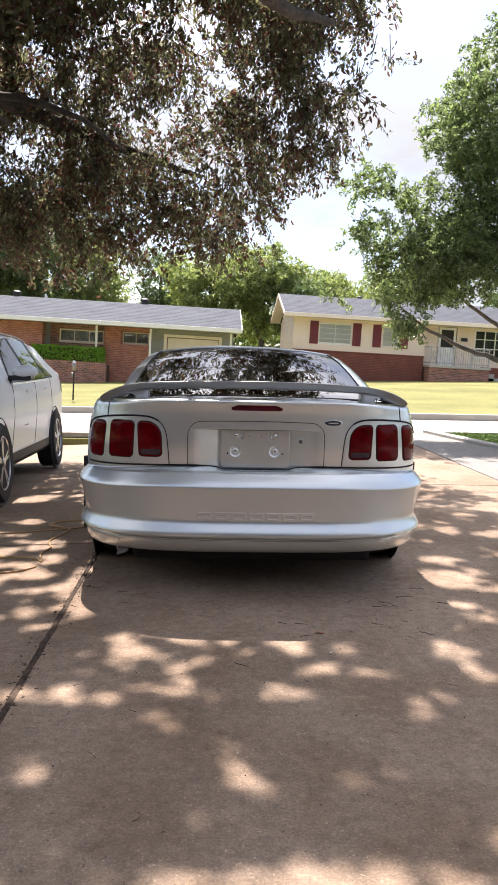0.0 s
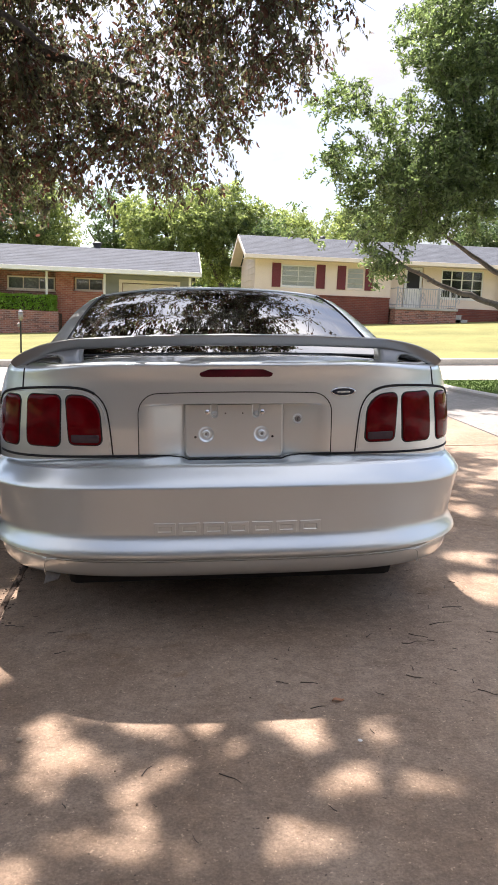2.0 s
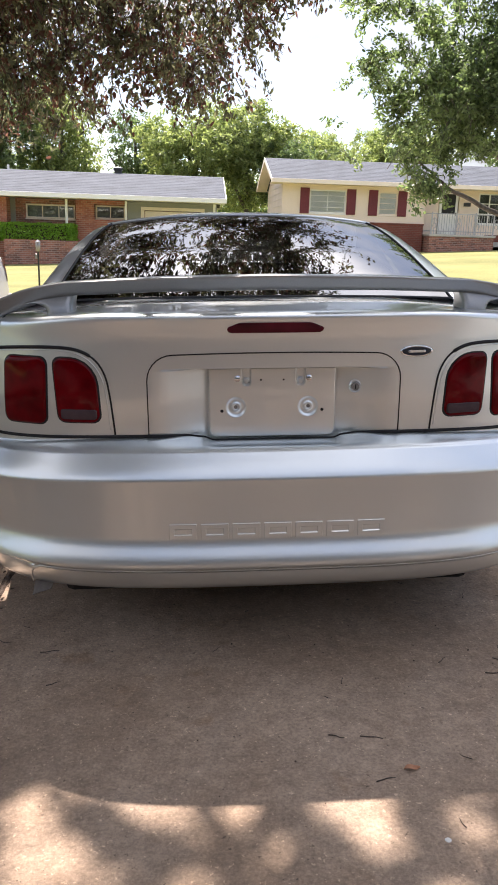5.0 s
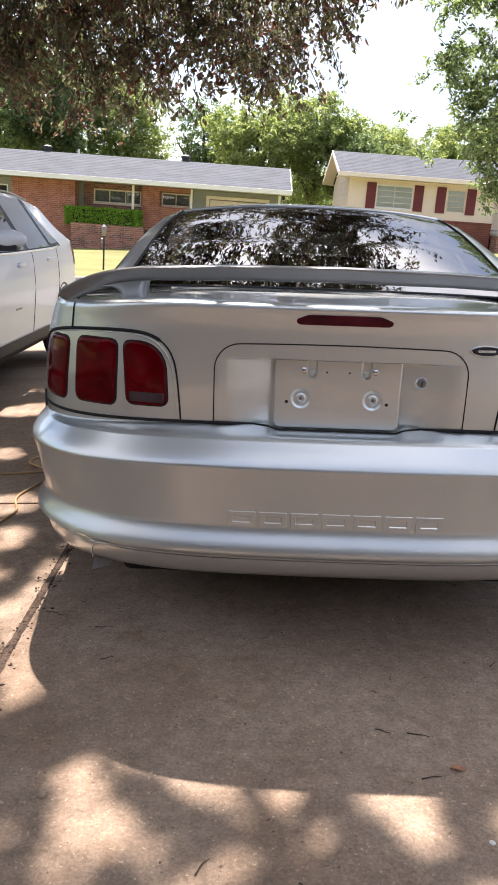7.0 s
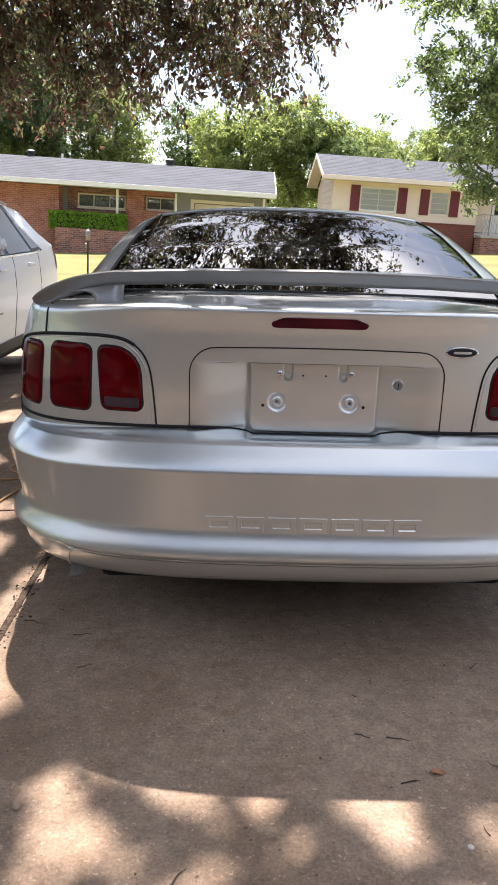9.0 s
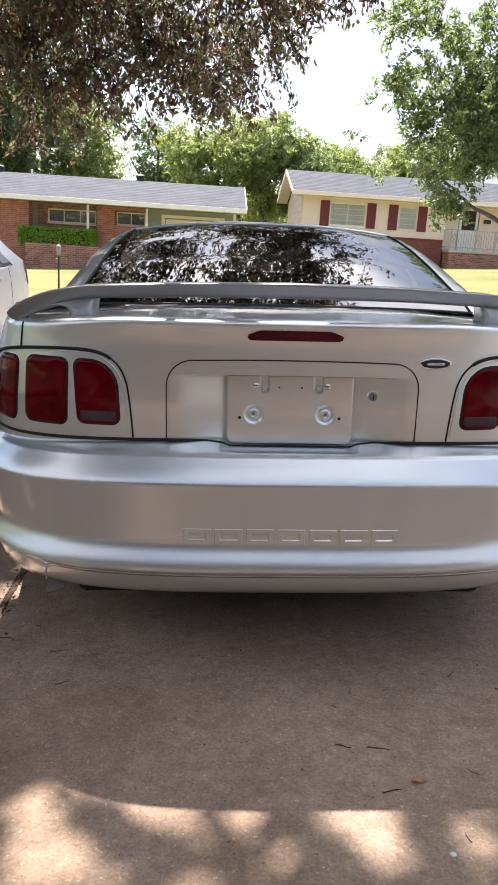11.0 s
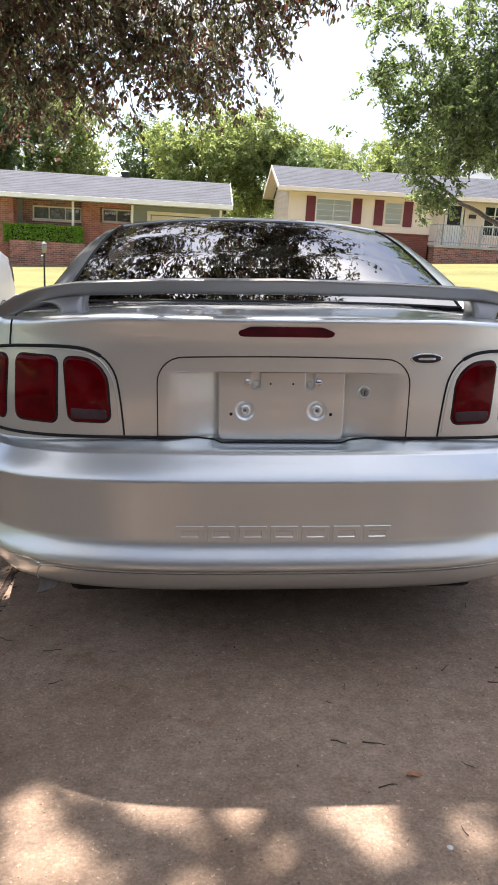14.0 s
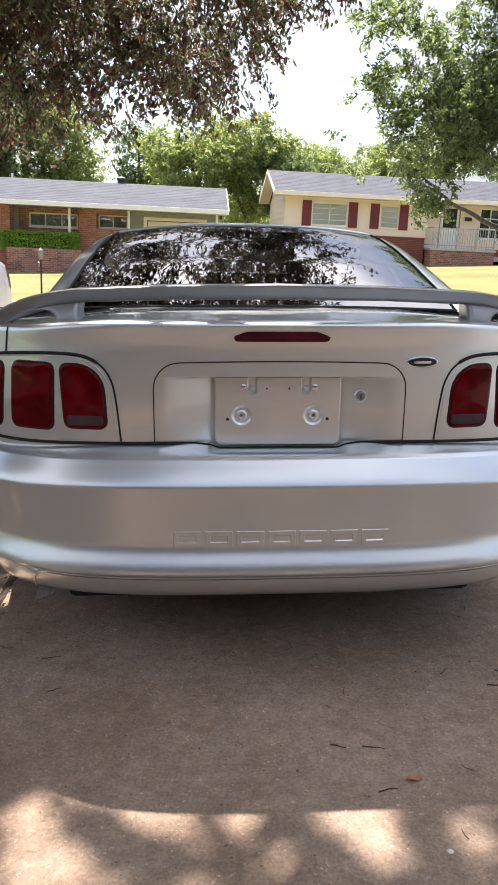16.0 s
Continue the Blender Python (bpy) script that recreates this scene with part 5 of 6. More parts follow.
def leafy_box(name, x0, x1, y0, y1, z0, z1, count, size, mat, label, category):
    """A clipped hedge: stems inside a shell of small leaves."""
    r = np.random.default_rng(int(count))
    t = thing(name, label, category, (0.5 * (x0 + x1), 0.5 * (y0 + y1), z0))
    u = r.uniform(-1, 1, (count, 3))
    k = np.max(np.abs(u), axis=1, keepdims=True)
    u = u / k * r.uniform(0.86, 1.04, (count, 1))
    u *= 1 + 0.05 * np.sin(u[:, [1, 2, 0]] * 9)
    c = u * np.array([(x1 - x0) / 2, (y1 - y0) / 2, (z1 - z0) / 2]) + (0, 0, (z1 - z0) / 2)
    ob = leaf_mesh("leaves", c, r.normal(size=(count, 3)), size, size * 0.55, mat, r)
    ob.parent = t
    bm = boxed(-(x1 - x0) * 0.44, (x1 - x0) * 0.44, -(y1 - y0) * 0.38, (y1 - y0) * 0.38, 0.0, (z1 - z0) * 0.9, bevel=0.05)
    part("stem_mass", bm, "twig", t)
    return t


leafy_box("hedge", -7.82, -5.02, WY - 0.70, WY + 0.15, 0.66, 1.33, 9000, 0.085, "hedge_leaf", "clipped bright green hedge in the brick planter", "hedge")

# cream house with maroon shutters and a small porch
cream = thing("cream_house", "cream house with maroon shutters and brick base", "house")
CY = 32.2
HOLES = [(4.66, 6.24, 2.18, 3.14), (7.68, 8.50, 2.18, 3.14)]
wall_with_holes("front_wall", 3.47, 9.75, CY, 0.2, 1.84, 3.34, HOLES, "cream", cream)
window(cream, 4.66, 6.24, 2.18, 3.14, CY + 0.04, 2, 4, "white_trim", "blind", bar=0.03)
window(cream, 7.68, 8.50, 2.18, 3.14, CY + 0.04, 1, 4, "cream_trim", "blind", bar=0.03)
part("brick_base", boxed(3.45, 9.72, CY - 0.06, CY + 0.2, -0.5, 1.84), "brick_red", cream)
part("brick_cap", boxed(3.43, 9.74, CY - 0.085, CY - 0.0, 1.80, 1.86, bevel=0.01), "brick_red", cream)
for a in (4.24, 6.27, 7.23, 8.52):
    sh = part("shutter", boxed(a, a + 0.40, CY - 0.045, CY - 0.005, 2.14, 3.20, bevel=0.008), "maroon", cream, "maroon louvred shutter")
    for i in range(14):
        z = 2.20 + 0.07 * i
        part("louvre", boxed(a + 0.05, a + 0.35, CY - 0.056, CY - 0.042, z, z + 0.045, bevel=0.004), "maroon", sh)
wall_with_holes("porch_wall", 9.75, 15.20, CY + 0.5, 0.2, 0.3, 3.34, [(10.50, 11.42, 1.42, 3.46 - 0.14), (12.30, 14.34, 1.95, 3.26)], "cream", cream)
window(cream, 12.30, 14.34, 1.95, 3.26, CY + 0.54, 4, 3, "white_trim", "dark_room", bar=0.045)
part("brick_skirt", boxed(12.7, 15.18, CY + 0.42, CY + 0.52, 0.3, 1.50), "brick_red", cream)
door = thing("front_door", "white storm door with a dark upper pane", "door")
del door["category"]
door.parent = cream
part("leaf", boxed(10.54, 11.38, CY + 0.52, CY + 0.57, 1.44, 3.30, bevel=0.008), "white_trim", door)
part("pane", boxed(10.66, 11.26, CY + 0.512, CY + 0.52, 2.35, 3.18), "dark_room", door)
part("lower_panel", boxed(10.66, 11.26, CY + 0.505, CY + 0.52, 1.58, 2.2, bevel=0.01), "white_trim", door)
part("handle", boxed(11.28, 11.31, CY + 0.47, CY + 0.52, 2.28, 2.40, bevel=0.006), "black_iron", door)
part("letter_box", boxed(11.62, 11.92, CY + 0.40, CY + 0.50, 2.68, 2.84, bevel=0.01), "black_iron", cream)
part("porch_slab", boxed(9.75, 12.68, CY - 0.95, CY + 0.5, 1.36, 1.46, bevel=0.012), "kerb", cream)
part("porch_base", boxed(9.80, 12.62, CY - 0.90, CY + 0.5, 0.2, 1.36), "brick_dark", cream)
for i in range(3):
    part("porch_step", boxed(12.70, 13.0 + 0.3 * (2 - i), CY - 0.6, CY + 0.3, 0.4, 0.80 + 0.2 * i, bevel=0.01), "kerb", cream)
rail = thing("porch_rail", "white wrought iron porch railing", "railing")
del rail["category"]
rail.parent = cream
RY = CY - 0.88
for z in (1.56, 2.28):
    part("rail_bar", boxed(9.82, 12.58, RY - 0.015, RY + 0.015, z, z + 0.035), "iron_white", rail)
    part("rail_bar", boxed(9.80, 9.83, RY, CY + 0.4, z, z + 0.035), "iron_white", rail)
for i in range(26):
    x = 9.84 + i * 0.109
    part("baluster", boxed(x - 0.008, x + 0.008, RY - 0.008, RY + 0.008, 1.46, 2.29), "iron_white", rail)
for x in (9.84, 10.9, 11.75, 12.56):
    part("post", boxed(x - 0.03, x + 0.03, RY - 0.02, RY + 0.02, 1.46, 2.36, bevel=0.006), "iron_white", rail)
    for k in (0, 1):
        pts = [(x + 0.12 + 0.07 * math.cos(a) * (1 - 2 * k), RY, 1.80 + 0.22 * k + 0.10 * math.sin(a)) for a in np.linspace(-1.6, 3.6, 14)]
        part("scroll", tube(pts, 0.014, sides=5), "iron_white", rail)
wall_with_holes("garage_wall", 15.20, 18.4, CY + 0.1, 0.2, 0.4, 3.40, [(15.35, 17.75, 0.5, 3.05)], "cream", cream)
gd = thing("garage_door", "white sectional garage door", "garage door")
del gd["category"]
gd.parent = cream
for i in range(4):
    part("panel", boxed(15.37, 17.73, CY + 0.16, CY + 0.20, 0.55 + 0.62 * i, 1.16 + 0.62 * i, bevel=0.012), "white_trim", gd)
# gable end wall
bm = bmesh.new()
vs = [bm.verts.new((x, y, z)) for x in (3.47, 3.67) for y, z in ((CY + 0.2, -0.5), (39.0, -0.5), (39.0, 3.30), (35.6, 4.50), (CY + 0.2, 3.34))]
bm.faces.new(vs[:5]), bm.faces.new(vs[5:][::-1])
for i in range(5):
    bm.faces.new((vs[i], vs[(i + 1) % 5], vs[5 + (i + 1) % 5], vs[5 + i]))
part("gable_wall", bm, "cream", cream)
for i in range(9):
    z = 1.9 + 0.27 * i
    half = 3.2 if z < 3.3 else max(0.1, 3.3 * (4.5 - z) / 1.2)
    part("gable_board", boxed(3.452, 3.468, 35.6 - half, 35.6 + half, z, z + 0.02), "cream_trim", cream)
part("back_wall", boxed(3.67, 18.4, 38.8, 39.0, -0.3, 3.3), "cream", cream)
part("side_wall", boxed(18.2, 18.4, CY + 0.3, 38.8, 0.2, 3.3), "cream", cream)
gable_roof("roof", 2.95, 18.7, 31.5, 39.7, 3.38, 35.6, 4.55, 0.10, cream, trim="cream_trim", over=1.2, under=0.50)
part("roof_vent", lathe([(0.12, 0.0), (0.12, 0.18), (0.16, 0.2), (0.1, 0.26)], "Z", 16, (7.2, 36.0, 4.55)), "black_iron", cream)

# fence and bin far beyond
fence = thing("wooden_fence", "weathered grey board fence behind the houses", "fence")
for i in range(90):
    x = 18.8 + 0.16 * i
    h = 1.75 + 0.03 * math.sin(i * 1.7)
    part("board", boxed(x, x + 0.145, 37.0, 37.02, 0.6, 0.9 + h), "wood_fence", fence)
part("rail", boxed(18.8, 33.2, 37.02, 37.06, 1.0, 1.1), "wood_fence", fence)
part("rail", boxed(18.8, 33.2, 37.02, 37.06, 2.2, 2.3), "wood_fence", fence)
bin_ = thing("wheelie_bin", "dark green plastic bin by the garage", "bin", (19.2, 31.2, 1.0))
rows = [[(a * (0.26 + 0.06 * k), b * (0.28 + 0.06 * k), k * 1.0) for a, b in ((-1, -1), (1, -1), (1, 1), (-1, 1))] for k in (0, 1)]
bm = grid(rows, close=True)
bm.faces.new([v for v in bm.verts if v.co.z < 0.1][::-1])
part("tub", bm, "bin_green", bin_)
part("lid", boxed(-0.34, 0.34, -0.37, 0.36, 1.0, 1.07, bevel=0.02), "bin_green", bin_)

# lamp-topped post on the far verge
post = thing("yard_post", "thin dark yard post with small lantern on the lawn", "lamp post", (-3.80, 16.2, -0.10))
part("pole", lathe([(0.022, 0.0), (0.018, 0.77)], "Z", 10), "black_iron", post)
part("lantern", lathe([(0.025, 0.76), (0.05, 0.80), (0.055, 0.92), (0.04, 0.95), (0.062, 0.96), (0.015, 1.02)], "Z", 12), "steel", post, smooth=40)
part("bracket", boxed(-0.07, -0.02, -0.02, 0.02, 0.60, 0.70, bevel=0.008), "steel", post)

# service cable behind the trees
cable = tagged(part("service_cable", tube([(-24 + 36 * t, 46.0, 8.6 - 3.9 * t - 1.7 * t * (1 - t)) for t in np.linspace(0, 1, 33)], 0.012, sides=6), "steel", smooth=180), "thin grey overhead cable behind the trees", "cable")

# house added unseen behind the drive: plain dark front closes the place, blocks low sky
home = thing("unseen_house", "unseen plain dark house added behind the drive", "house")
part("wall", boxed(-11, 7, -6.6, -6.3, -0.6, 2.75), "dark_siding", home)
gable_roof("roof", -11.6, 7.6, -14.6, -5.0, 2.75, -10.0, 5.0, 0.1, home)
part("porch_ceiling", boxed(-11.5, 7.5, -6.3, -5.05, 2.64, 2.69), "wood_fence", home)


# ---- trees ----
def make_tree(name, label, base, limbs, lobes, leaf, mat, bark, per, seed, droop=0.5, twig=0.34, cluster=16, open_sky=None, upper=(), upper_leaf=0.105, loose=-9.0, thin=0.0):
    """Trunk and limbs are tapered tubes; each lobe of the crown is filled with hanging sprays of leaves."""
    r = np.random.default_rng(seed)
    t = thing(name, label, "tree", base)
    for nm, pts, r0, r1 in limbs:
        p = catmull([Vector(q) - Vector(base) for q in pts], 7)
        jit = [q + Vector(r.normal(0, 0.012 + 0.12 * r1, 3)) if 0 < i < len(p) - 1 else q for i, q in enumerate(p)]
        part(nm, tube(jit, r0, r1, sides=10), bark, t, smooth=180)
    centres, ways, stems = [], [], []
    for x, y, z, rx, ry, rz in lobes:
        vol = rx * ry * rz
        n = int(per * vol ** 0.8)
        u = r.normal(size=(n, 3))
        u /= np.linalg.norm(u, axis=1, keepdims=True)
        u *= r.uniform(0.25, 1.0, (n, 1)) ** 0.55
        p = u * (rx, ry, rz) + (x, y, z)
        wob = np.array([noise.noise(Vector(q) * 0.75) + 0.45 * noise.noise(Vector(q) * 2.1) for q in p])
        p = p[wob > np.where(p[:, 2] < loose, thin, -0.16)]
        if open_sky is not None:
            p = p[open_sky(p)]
        for q in p:
            way = Vector((*(r.normal(0, 1, 2)), -droop * 2 + r.normal(0, 0.5))).normalized()
            tip = Vector(q) + way * twig
            stems.append((Vector(q) - way * 0.12, tip))
            k = r.uniform(0, 1, cluster)
            c = np.array(q)[None] + np.array(way)[None] * (k[:, None] * twig) + r.normal(0, leaf * 0.5, (cluster, 3))
            d = np.array(way)[None] * 0.6 + r.normal(0, 0.7, (cluster, 3)) + (0, 0, -droop)
            centres.append(c), ways.append(d)
    c, d = np.concatenate(centres), np.concatenate(ways)
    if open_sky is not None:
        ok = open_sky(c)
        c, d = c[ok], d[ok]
    ob = leaf_mesh("crown", c - np.array(base), d, leaf, leaf * 0.42, mat, r)
    ob.parent = t
    if upper:
        # the dense top of the crown
        cs = []
        for x, y, z, rx, ry, rz in upper:
            n = int(4200 * (rx * ry * rz) ** 0.8)
            u = r.normal(size=(n, 3))
            u *= r.uniform(0.2, 1.0, (n, 1)) ** 0.5 / np.linalg.norm(u, axis=1, keepdims=True)
            cs.append(u * (rx, ry, rz) + (x, y, z))
        c = np.concatenate(cs)
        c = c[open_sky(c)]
        ob = leaf_mesh("crown_top", c - np.array(base), r.normal(size=c.shape) + (0, 0, -droop), upper_leaf, upper_leaf * 0.5, mat, r)
        ob.parent = t
    verts, faces = [], []
    for a, b in stems:
        i = len(verts)
        w = 0.006
        for q in (a, b):
            verts += [tuple(q - Vector(base) + Vector(o)) for o in ((w, 0, 0), (-w * 0.5, w, 0), (-w * 0.5, -w, 0))]
            w = 0.003
        faces += [(i, i + 1, i + 4, i + 3), (i + 1, i + 2, i + 5, i + 4), (i + 2, i, i + 3, i + 5)]
    me = bpy.data.meshes.new("sprays")
    me.from_pydata(verts, [], faces)
    me.materials.append(M[bark])
    sp = tagged(new("spray", me), kind="stuff")
    sp.parent = t
    return t


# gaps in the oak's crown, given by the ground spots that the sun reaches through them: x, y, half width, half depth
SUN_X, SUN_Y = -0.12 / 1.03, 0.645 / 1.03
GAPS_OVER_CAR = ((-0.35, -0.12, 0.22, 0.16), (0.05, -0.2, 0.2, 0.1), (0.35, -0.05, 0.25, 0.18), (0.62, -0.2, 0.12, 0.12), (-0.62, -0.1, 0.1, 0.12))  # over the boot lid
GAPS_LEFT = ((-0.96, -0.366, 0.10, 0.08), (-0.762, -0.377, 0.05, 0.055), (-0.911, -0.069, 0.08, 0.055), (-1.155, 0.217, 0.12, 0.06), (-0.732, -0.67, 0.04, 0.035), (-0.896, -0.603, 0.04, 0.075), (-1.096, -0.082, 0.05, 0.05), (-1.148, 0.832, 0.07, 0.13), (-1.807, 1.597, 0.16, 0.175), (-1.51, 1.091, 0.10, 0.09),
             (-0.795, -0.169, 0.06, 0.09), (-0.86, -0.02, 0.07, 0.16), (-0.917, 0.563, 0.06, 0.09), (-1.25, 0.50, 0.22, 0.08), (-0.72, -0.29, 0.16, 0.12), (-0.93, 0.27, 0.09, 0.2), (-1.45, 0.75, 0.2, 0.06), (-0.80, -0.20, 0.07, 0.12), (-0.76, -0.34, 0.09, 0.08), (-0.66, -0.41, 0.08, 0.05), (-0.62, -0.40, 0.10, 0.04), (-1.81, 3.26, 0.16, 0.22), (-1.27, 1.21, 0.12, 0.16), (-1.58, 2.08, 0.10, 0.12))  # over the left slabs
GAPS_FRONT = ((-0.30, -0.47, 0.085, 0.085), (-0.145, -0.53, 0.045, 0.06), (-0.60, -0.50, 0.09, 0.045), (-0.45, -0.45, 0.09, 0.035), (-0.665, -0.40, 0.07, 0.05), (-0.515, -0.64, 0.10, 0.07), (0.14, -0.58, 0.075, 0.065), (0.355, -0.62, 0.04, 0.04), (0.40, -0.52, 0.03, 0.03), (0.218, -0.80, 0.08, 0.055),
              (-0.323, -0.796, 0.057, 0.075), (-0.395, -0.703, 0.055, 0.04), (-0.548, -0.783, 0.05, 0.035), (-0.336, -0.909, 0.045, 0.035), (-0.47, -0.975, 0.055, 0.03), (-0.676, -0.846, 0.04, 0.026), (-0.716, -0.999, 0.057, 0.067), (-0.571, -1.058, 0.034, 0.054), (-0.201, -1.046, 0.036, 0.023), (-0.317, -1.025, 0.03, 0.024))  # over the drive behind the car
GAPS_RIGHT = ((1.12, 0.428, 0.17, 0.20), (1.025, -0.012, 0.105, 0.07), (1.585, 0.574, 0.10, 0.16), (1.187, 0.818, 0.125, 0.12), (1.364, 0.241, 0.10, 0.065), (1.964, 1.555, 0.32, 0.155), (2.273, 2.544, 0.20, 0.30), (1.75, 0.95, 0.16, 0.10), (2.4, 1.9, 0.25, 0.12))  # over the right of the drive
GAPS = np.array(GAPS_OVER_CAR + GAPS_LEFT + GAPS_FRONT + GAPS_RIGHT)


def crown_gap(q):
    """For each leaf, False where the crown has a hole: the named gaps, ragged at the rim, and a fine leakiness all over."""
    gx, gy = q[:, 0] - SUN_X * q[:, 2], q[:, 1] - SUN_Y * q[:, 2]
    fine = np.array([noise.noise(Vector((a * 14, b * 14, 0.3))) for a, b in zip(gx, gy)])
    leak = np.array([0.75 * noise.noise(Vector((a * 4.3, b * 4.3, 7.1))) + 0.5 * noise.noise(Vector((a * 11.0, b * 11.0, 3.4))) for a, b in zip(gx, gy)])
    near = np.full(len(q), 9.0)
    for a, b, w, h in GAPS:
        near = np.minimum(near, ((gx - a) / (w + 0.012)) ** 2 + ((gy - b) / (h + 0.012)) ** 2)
    # wide opening added over the unseen drive; its sun patch brightens the bumper
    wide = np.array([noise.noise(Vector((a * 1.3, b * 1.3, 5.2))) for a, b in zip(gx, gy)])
    added_opening = ((gx - 0.1) / 2.7) ** 2 + ((gy + 2.85) / 0.85) ** 2 + 0.9 * wide < 1
    return (near > 1 + 0.7 * fine) & (leak < np.where(added_opening, -0.05, 0.28))


OAK_LIMBS = (
    ("trunk", [(-6.3, 4.2, -0.25), (-6.25, 4.2, 1.5), (-6.1, 4.2, 3.2)], 0.42, 0.33),
    ("limb", [(-6.1, 4.2, 3.1), (-4.6, 3.6, 5.0), (-2.5, 3.0, 5.9), (-0.9, 3.1, 5.1), (0.2, 3.5, 4.4), (0.9, 4.2, 4.5)], 0.24, 0.03),
    ("limb", [(-6.1, 4.2, 3.0), (-4.9, 5.0, 4.0), (-3.2, 6.0, 4.3), (-1.6, 6.6, 3.9), (-0.4, 6.9, 3.6)], 0.20, 0.025),
    ("limb", [(-6.1, 4.2, 3.2), (-5.6, 3.2, 5.6), (-3.6, 0.8, 7.3), (-1.0, -1.2, 8.0), (1.6, -1.0, 8.1)], 0.22, 0.03),
    ("limb", [(-6.1, 4.2, 3.1), (-6.6, 6.5, 5.0), (-6.0, 9.0, 5.6)], 0.18, 0.03),
    ("limb", [(-2.5, 3.0, 5.9), (-0.3, 2.4, 7.0), (2.4, 2.6, 7.6)], 0.11, 0.02),
    ("limb", [(-3.2, 6.0, 4.3), (-2.0, 5.2, 3.9), (-1.2, 4.9, 3.4)], 0.06, 0.012),
    ("limb", [(-4.6, 3.6, 5.0), (-3.4, 4.4, 4.4), (-2.4, 4.9, 3.6)], 0.09, 0.015),
)
OAK_LOW = ((-3.8, 6.2, 4.9, 1.8, 1.6, 1.2), (-5.8, 6.2, 4.5, 1.7, 1.6, 1.3), (-4.6, 6.6, 4.4, 1.7, 1.7, 1.2), (-2.8, 6.9, 3.85, 1.4, 1.5, 1.2), (-1.5, 7.0, 3.3, 1.3, 1.4, 1.15), (-2.15, 6.9, 3.1, 1.0, 1.2, 1.0), (-2.3, 6.9, 2.85, 0.85, 1.1, 0.72), (-0.3, 6.9, 3.6, 1.1, 1.2, 1.15), (0.55, 6.6, 4.4, 0.9, 1.1, 1.2), (1.15, 6.1, 5.1, 0.9, 1.1, 1.3), (-1.4, 5.6, 5.3, 1.7, 1.5, 1.2), (0.35, 5.1, 5.7, 1.2, 1.2, 1.1))
OAK_HIGH = ((-3.0, 4.0, 6.3, 3.0, 2.8, 2.0), (-6.0, 5.5, 6.2, 3.0, 3.0, 2.6), (-0.4, 3.2, 6.6, 2.3, 2.2, 1.6), (-2.6, 0.2, 7.4, 2.8, 2.6, 1.5), (-5.5, 8.5, 5.6, 2.4, 2.2, 1.9))
# lobes added out of view: shade the drive, block sky, fill the window's reflection
OAK_UNSEEN = ((-3.6, -4.4, 7.0, 2.8, 2.4, 1.5), (-7.0, 0.5, 5.8, 2.4, 2.4, 1.8), (1.2, 3.2, 7.3, 1.5, 1.3, 0.9), (0.9, 2.5, 7.0, 1.9, 0.9, 0.8), (1.5, 0.4, 7.8, 2.0, 1.8, 1.0), (-0.6, -2.3, 7.9, 2.3, 1.7, 0.9), (1.35, 5.6, 7.4, 1.2, 1.0, 0.6))
oak = make_tree("oak_tree", "large spreading oak with drooping brown-green leaves over the drive", (-6.3, 4.2, -0.02), OAK_LIMBS, OAK_LOW + OAK_HIGH, 0.072, "oak_leaf", "bark", 400, 11, 0.5, 0.36, 24, crown_gap, OAK_HIGH + OAK_UNSEEN, loose=4.9, thin=-0.04)
on_slope(oak)

ST = (5.40, 9.04)
STREET_LIMBS = [("trunk", [(ST[0], ST[1], -0.10), (ST[0] + 0.03, ST[1], 0.5), (ST[0] + 0.05, ST[1], 1.1), (ST[0] + 0.1, ST[1], 2.6), (ST[0], ST[1], 5.0), (ST[0] - 0.1, ST[1], 7.3)], 0.20, 0.04)]
for i, (dx, dy, z0, z1) in enumerate(((-2.6, -0.3, 0.95, 2.1), (2.3, 0.2, 1.0, 2.4), (-1.8, 0.9, 1.25, 3.1), (1.4, -1.0, 1.4, 3.4), (-1.2, -1.2, 2.2, 4.6), (1.5, 0.8, 2.6, 5.0), (-0.4, 1.2, 2.0, 4.8))):
    STREET_LIMBS.append(("limb", [(ST[0] + 0.05, ST[1], z0), (ST[0] + dx * 0.35, ST[1] + dy * 0.35, z0 + (z1 - z0) * 0.30), (ST[0] + dx * 0.75, ST[1] + dy * 0.75, z0 + (z1 - z0) * 0.62), (ST[0] + dx, ST[1] + dy, z1)], 0.060 - 0.003 * i, 0.012))
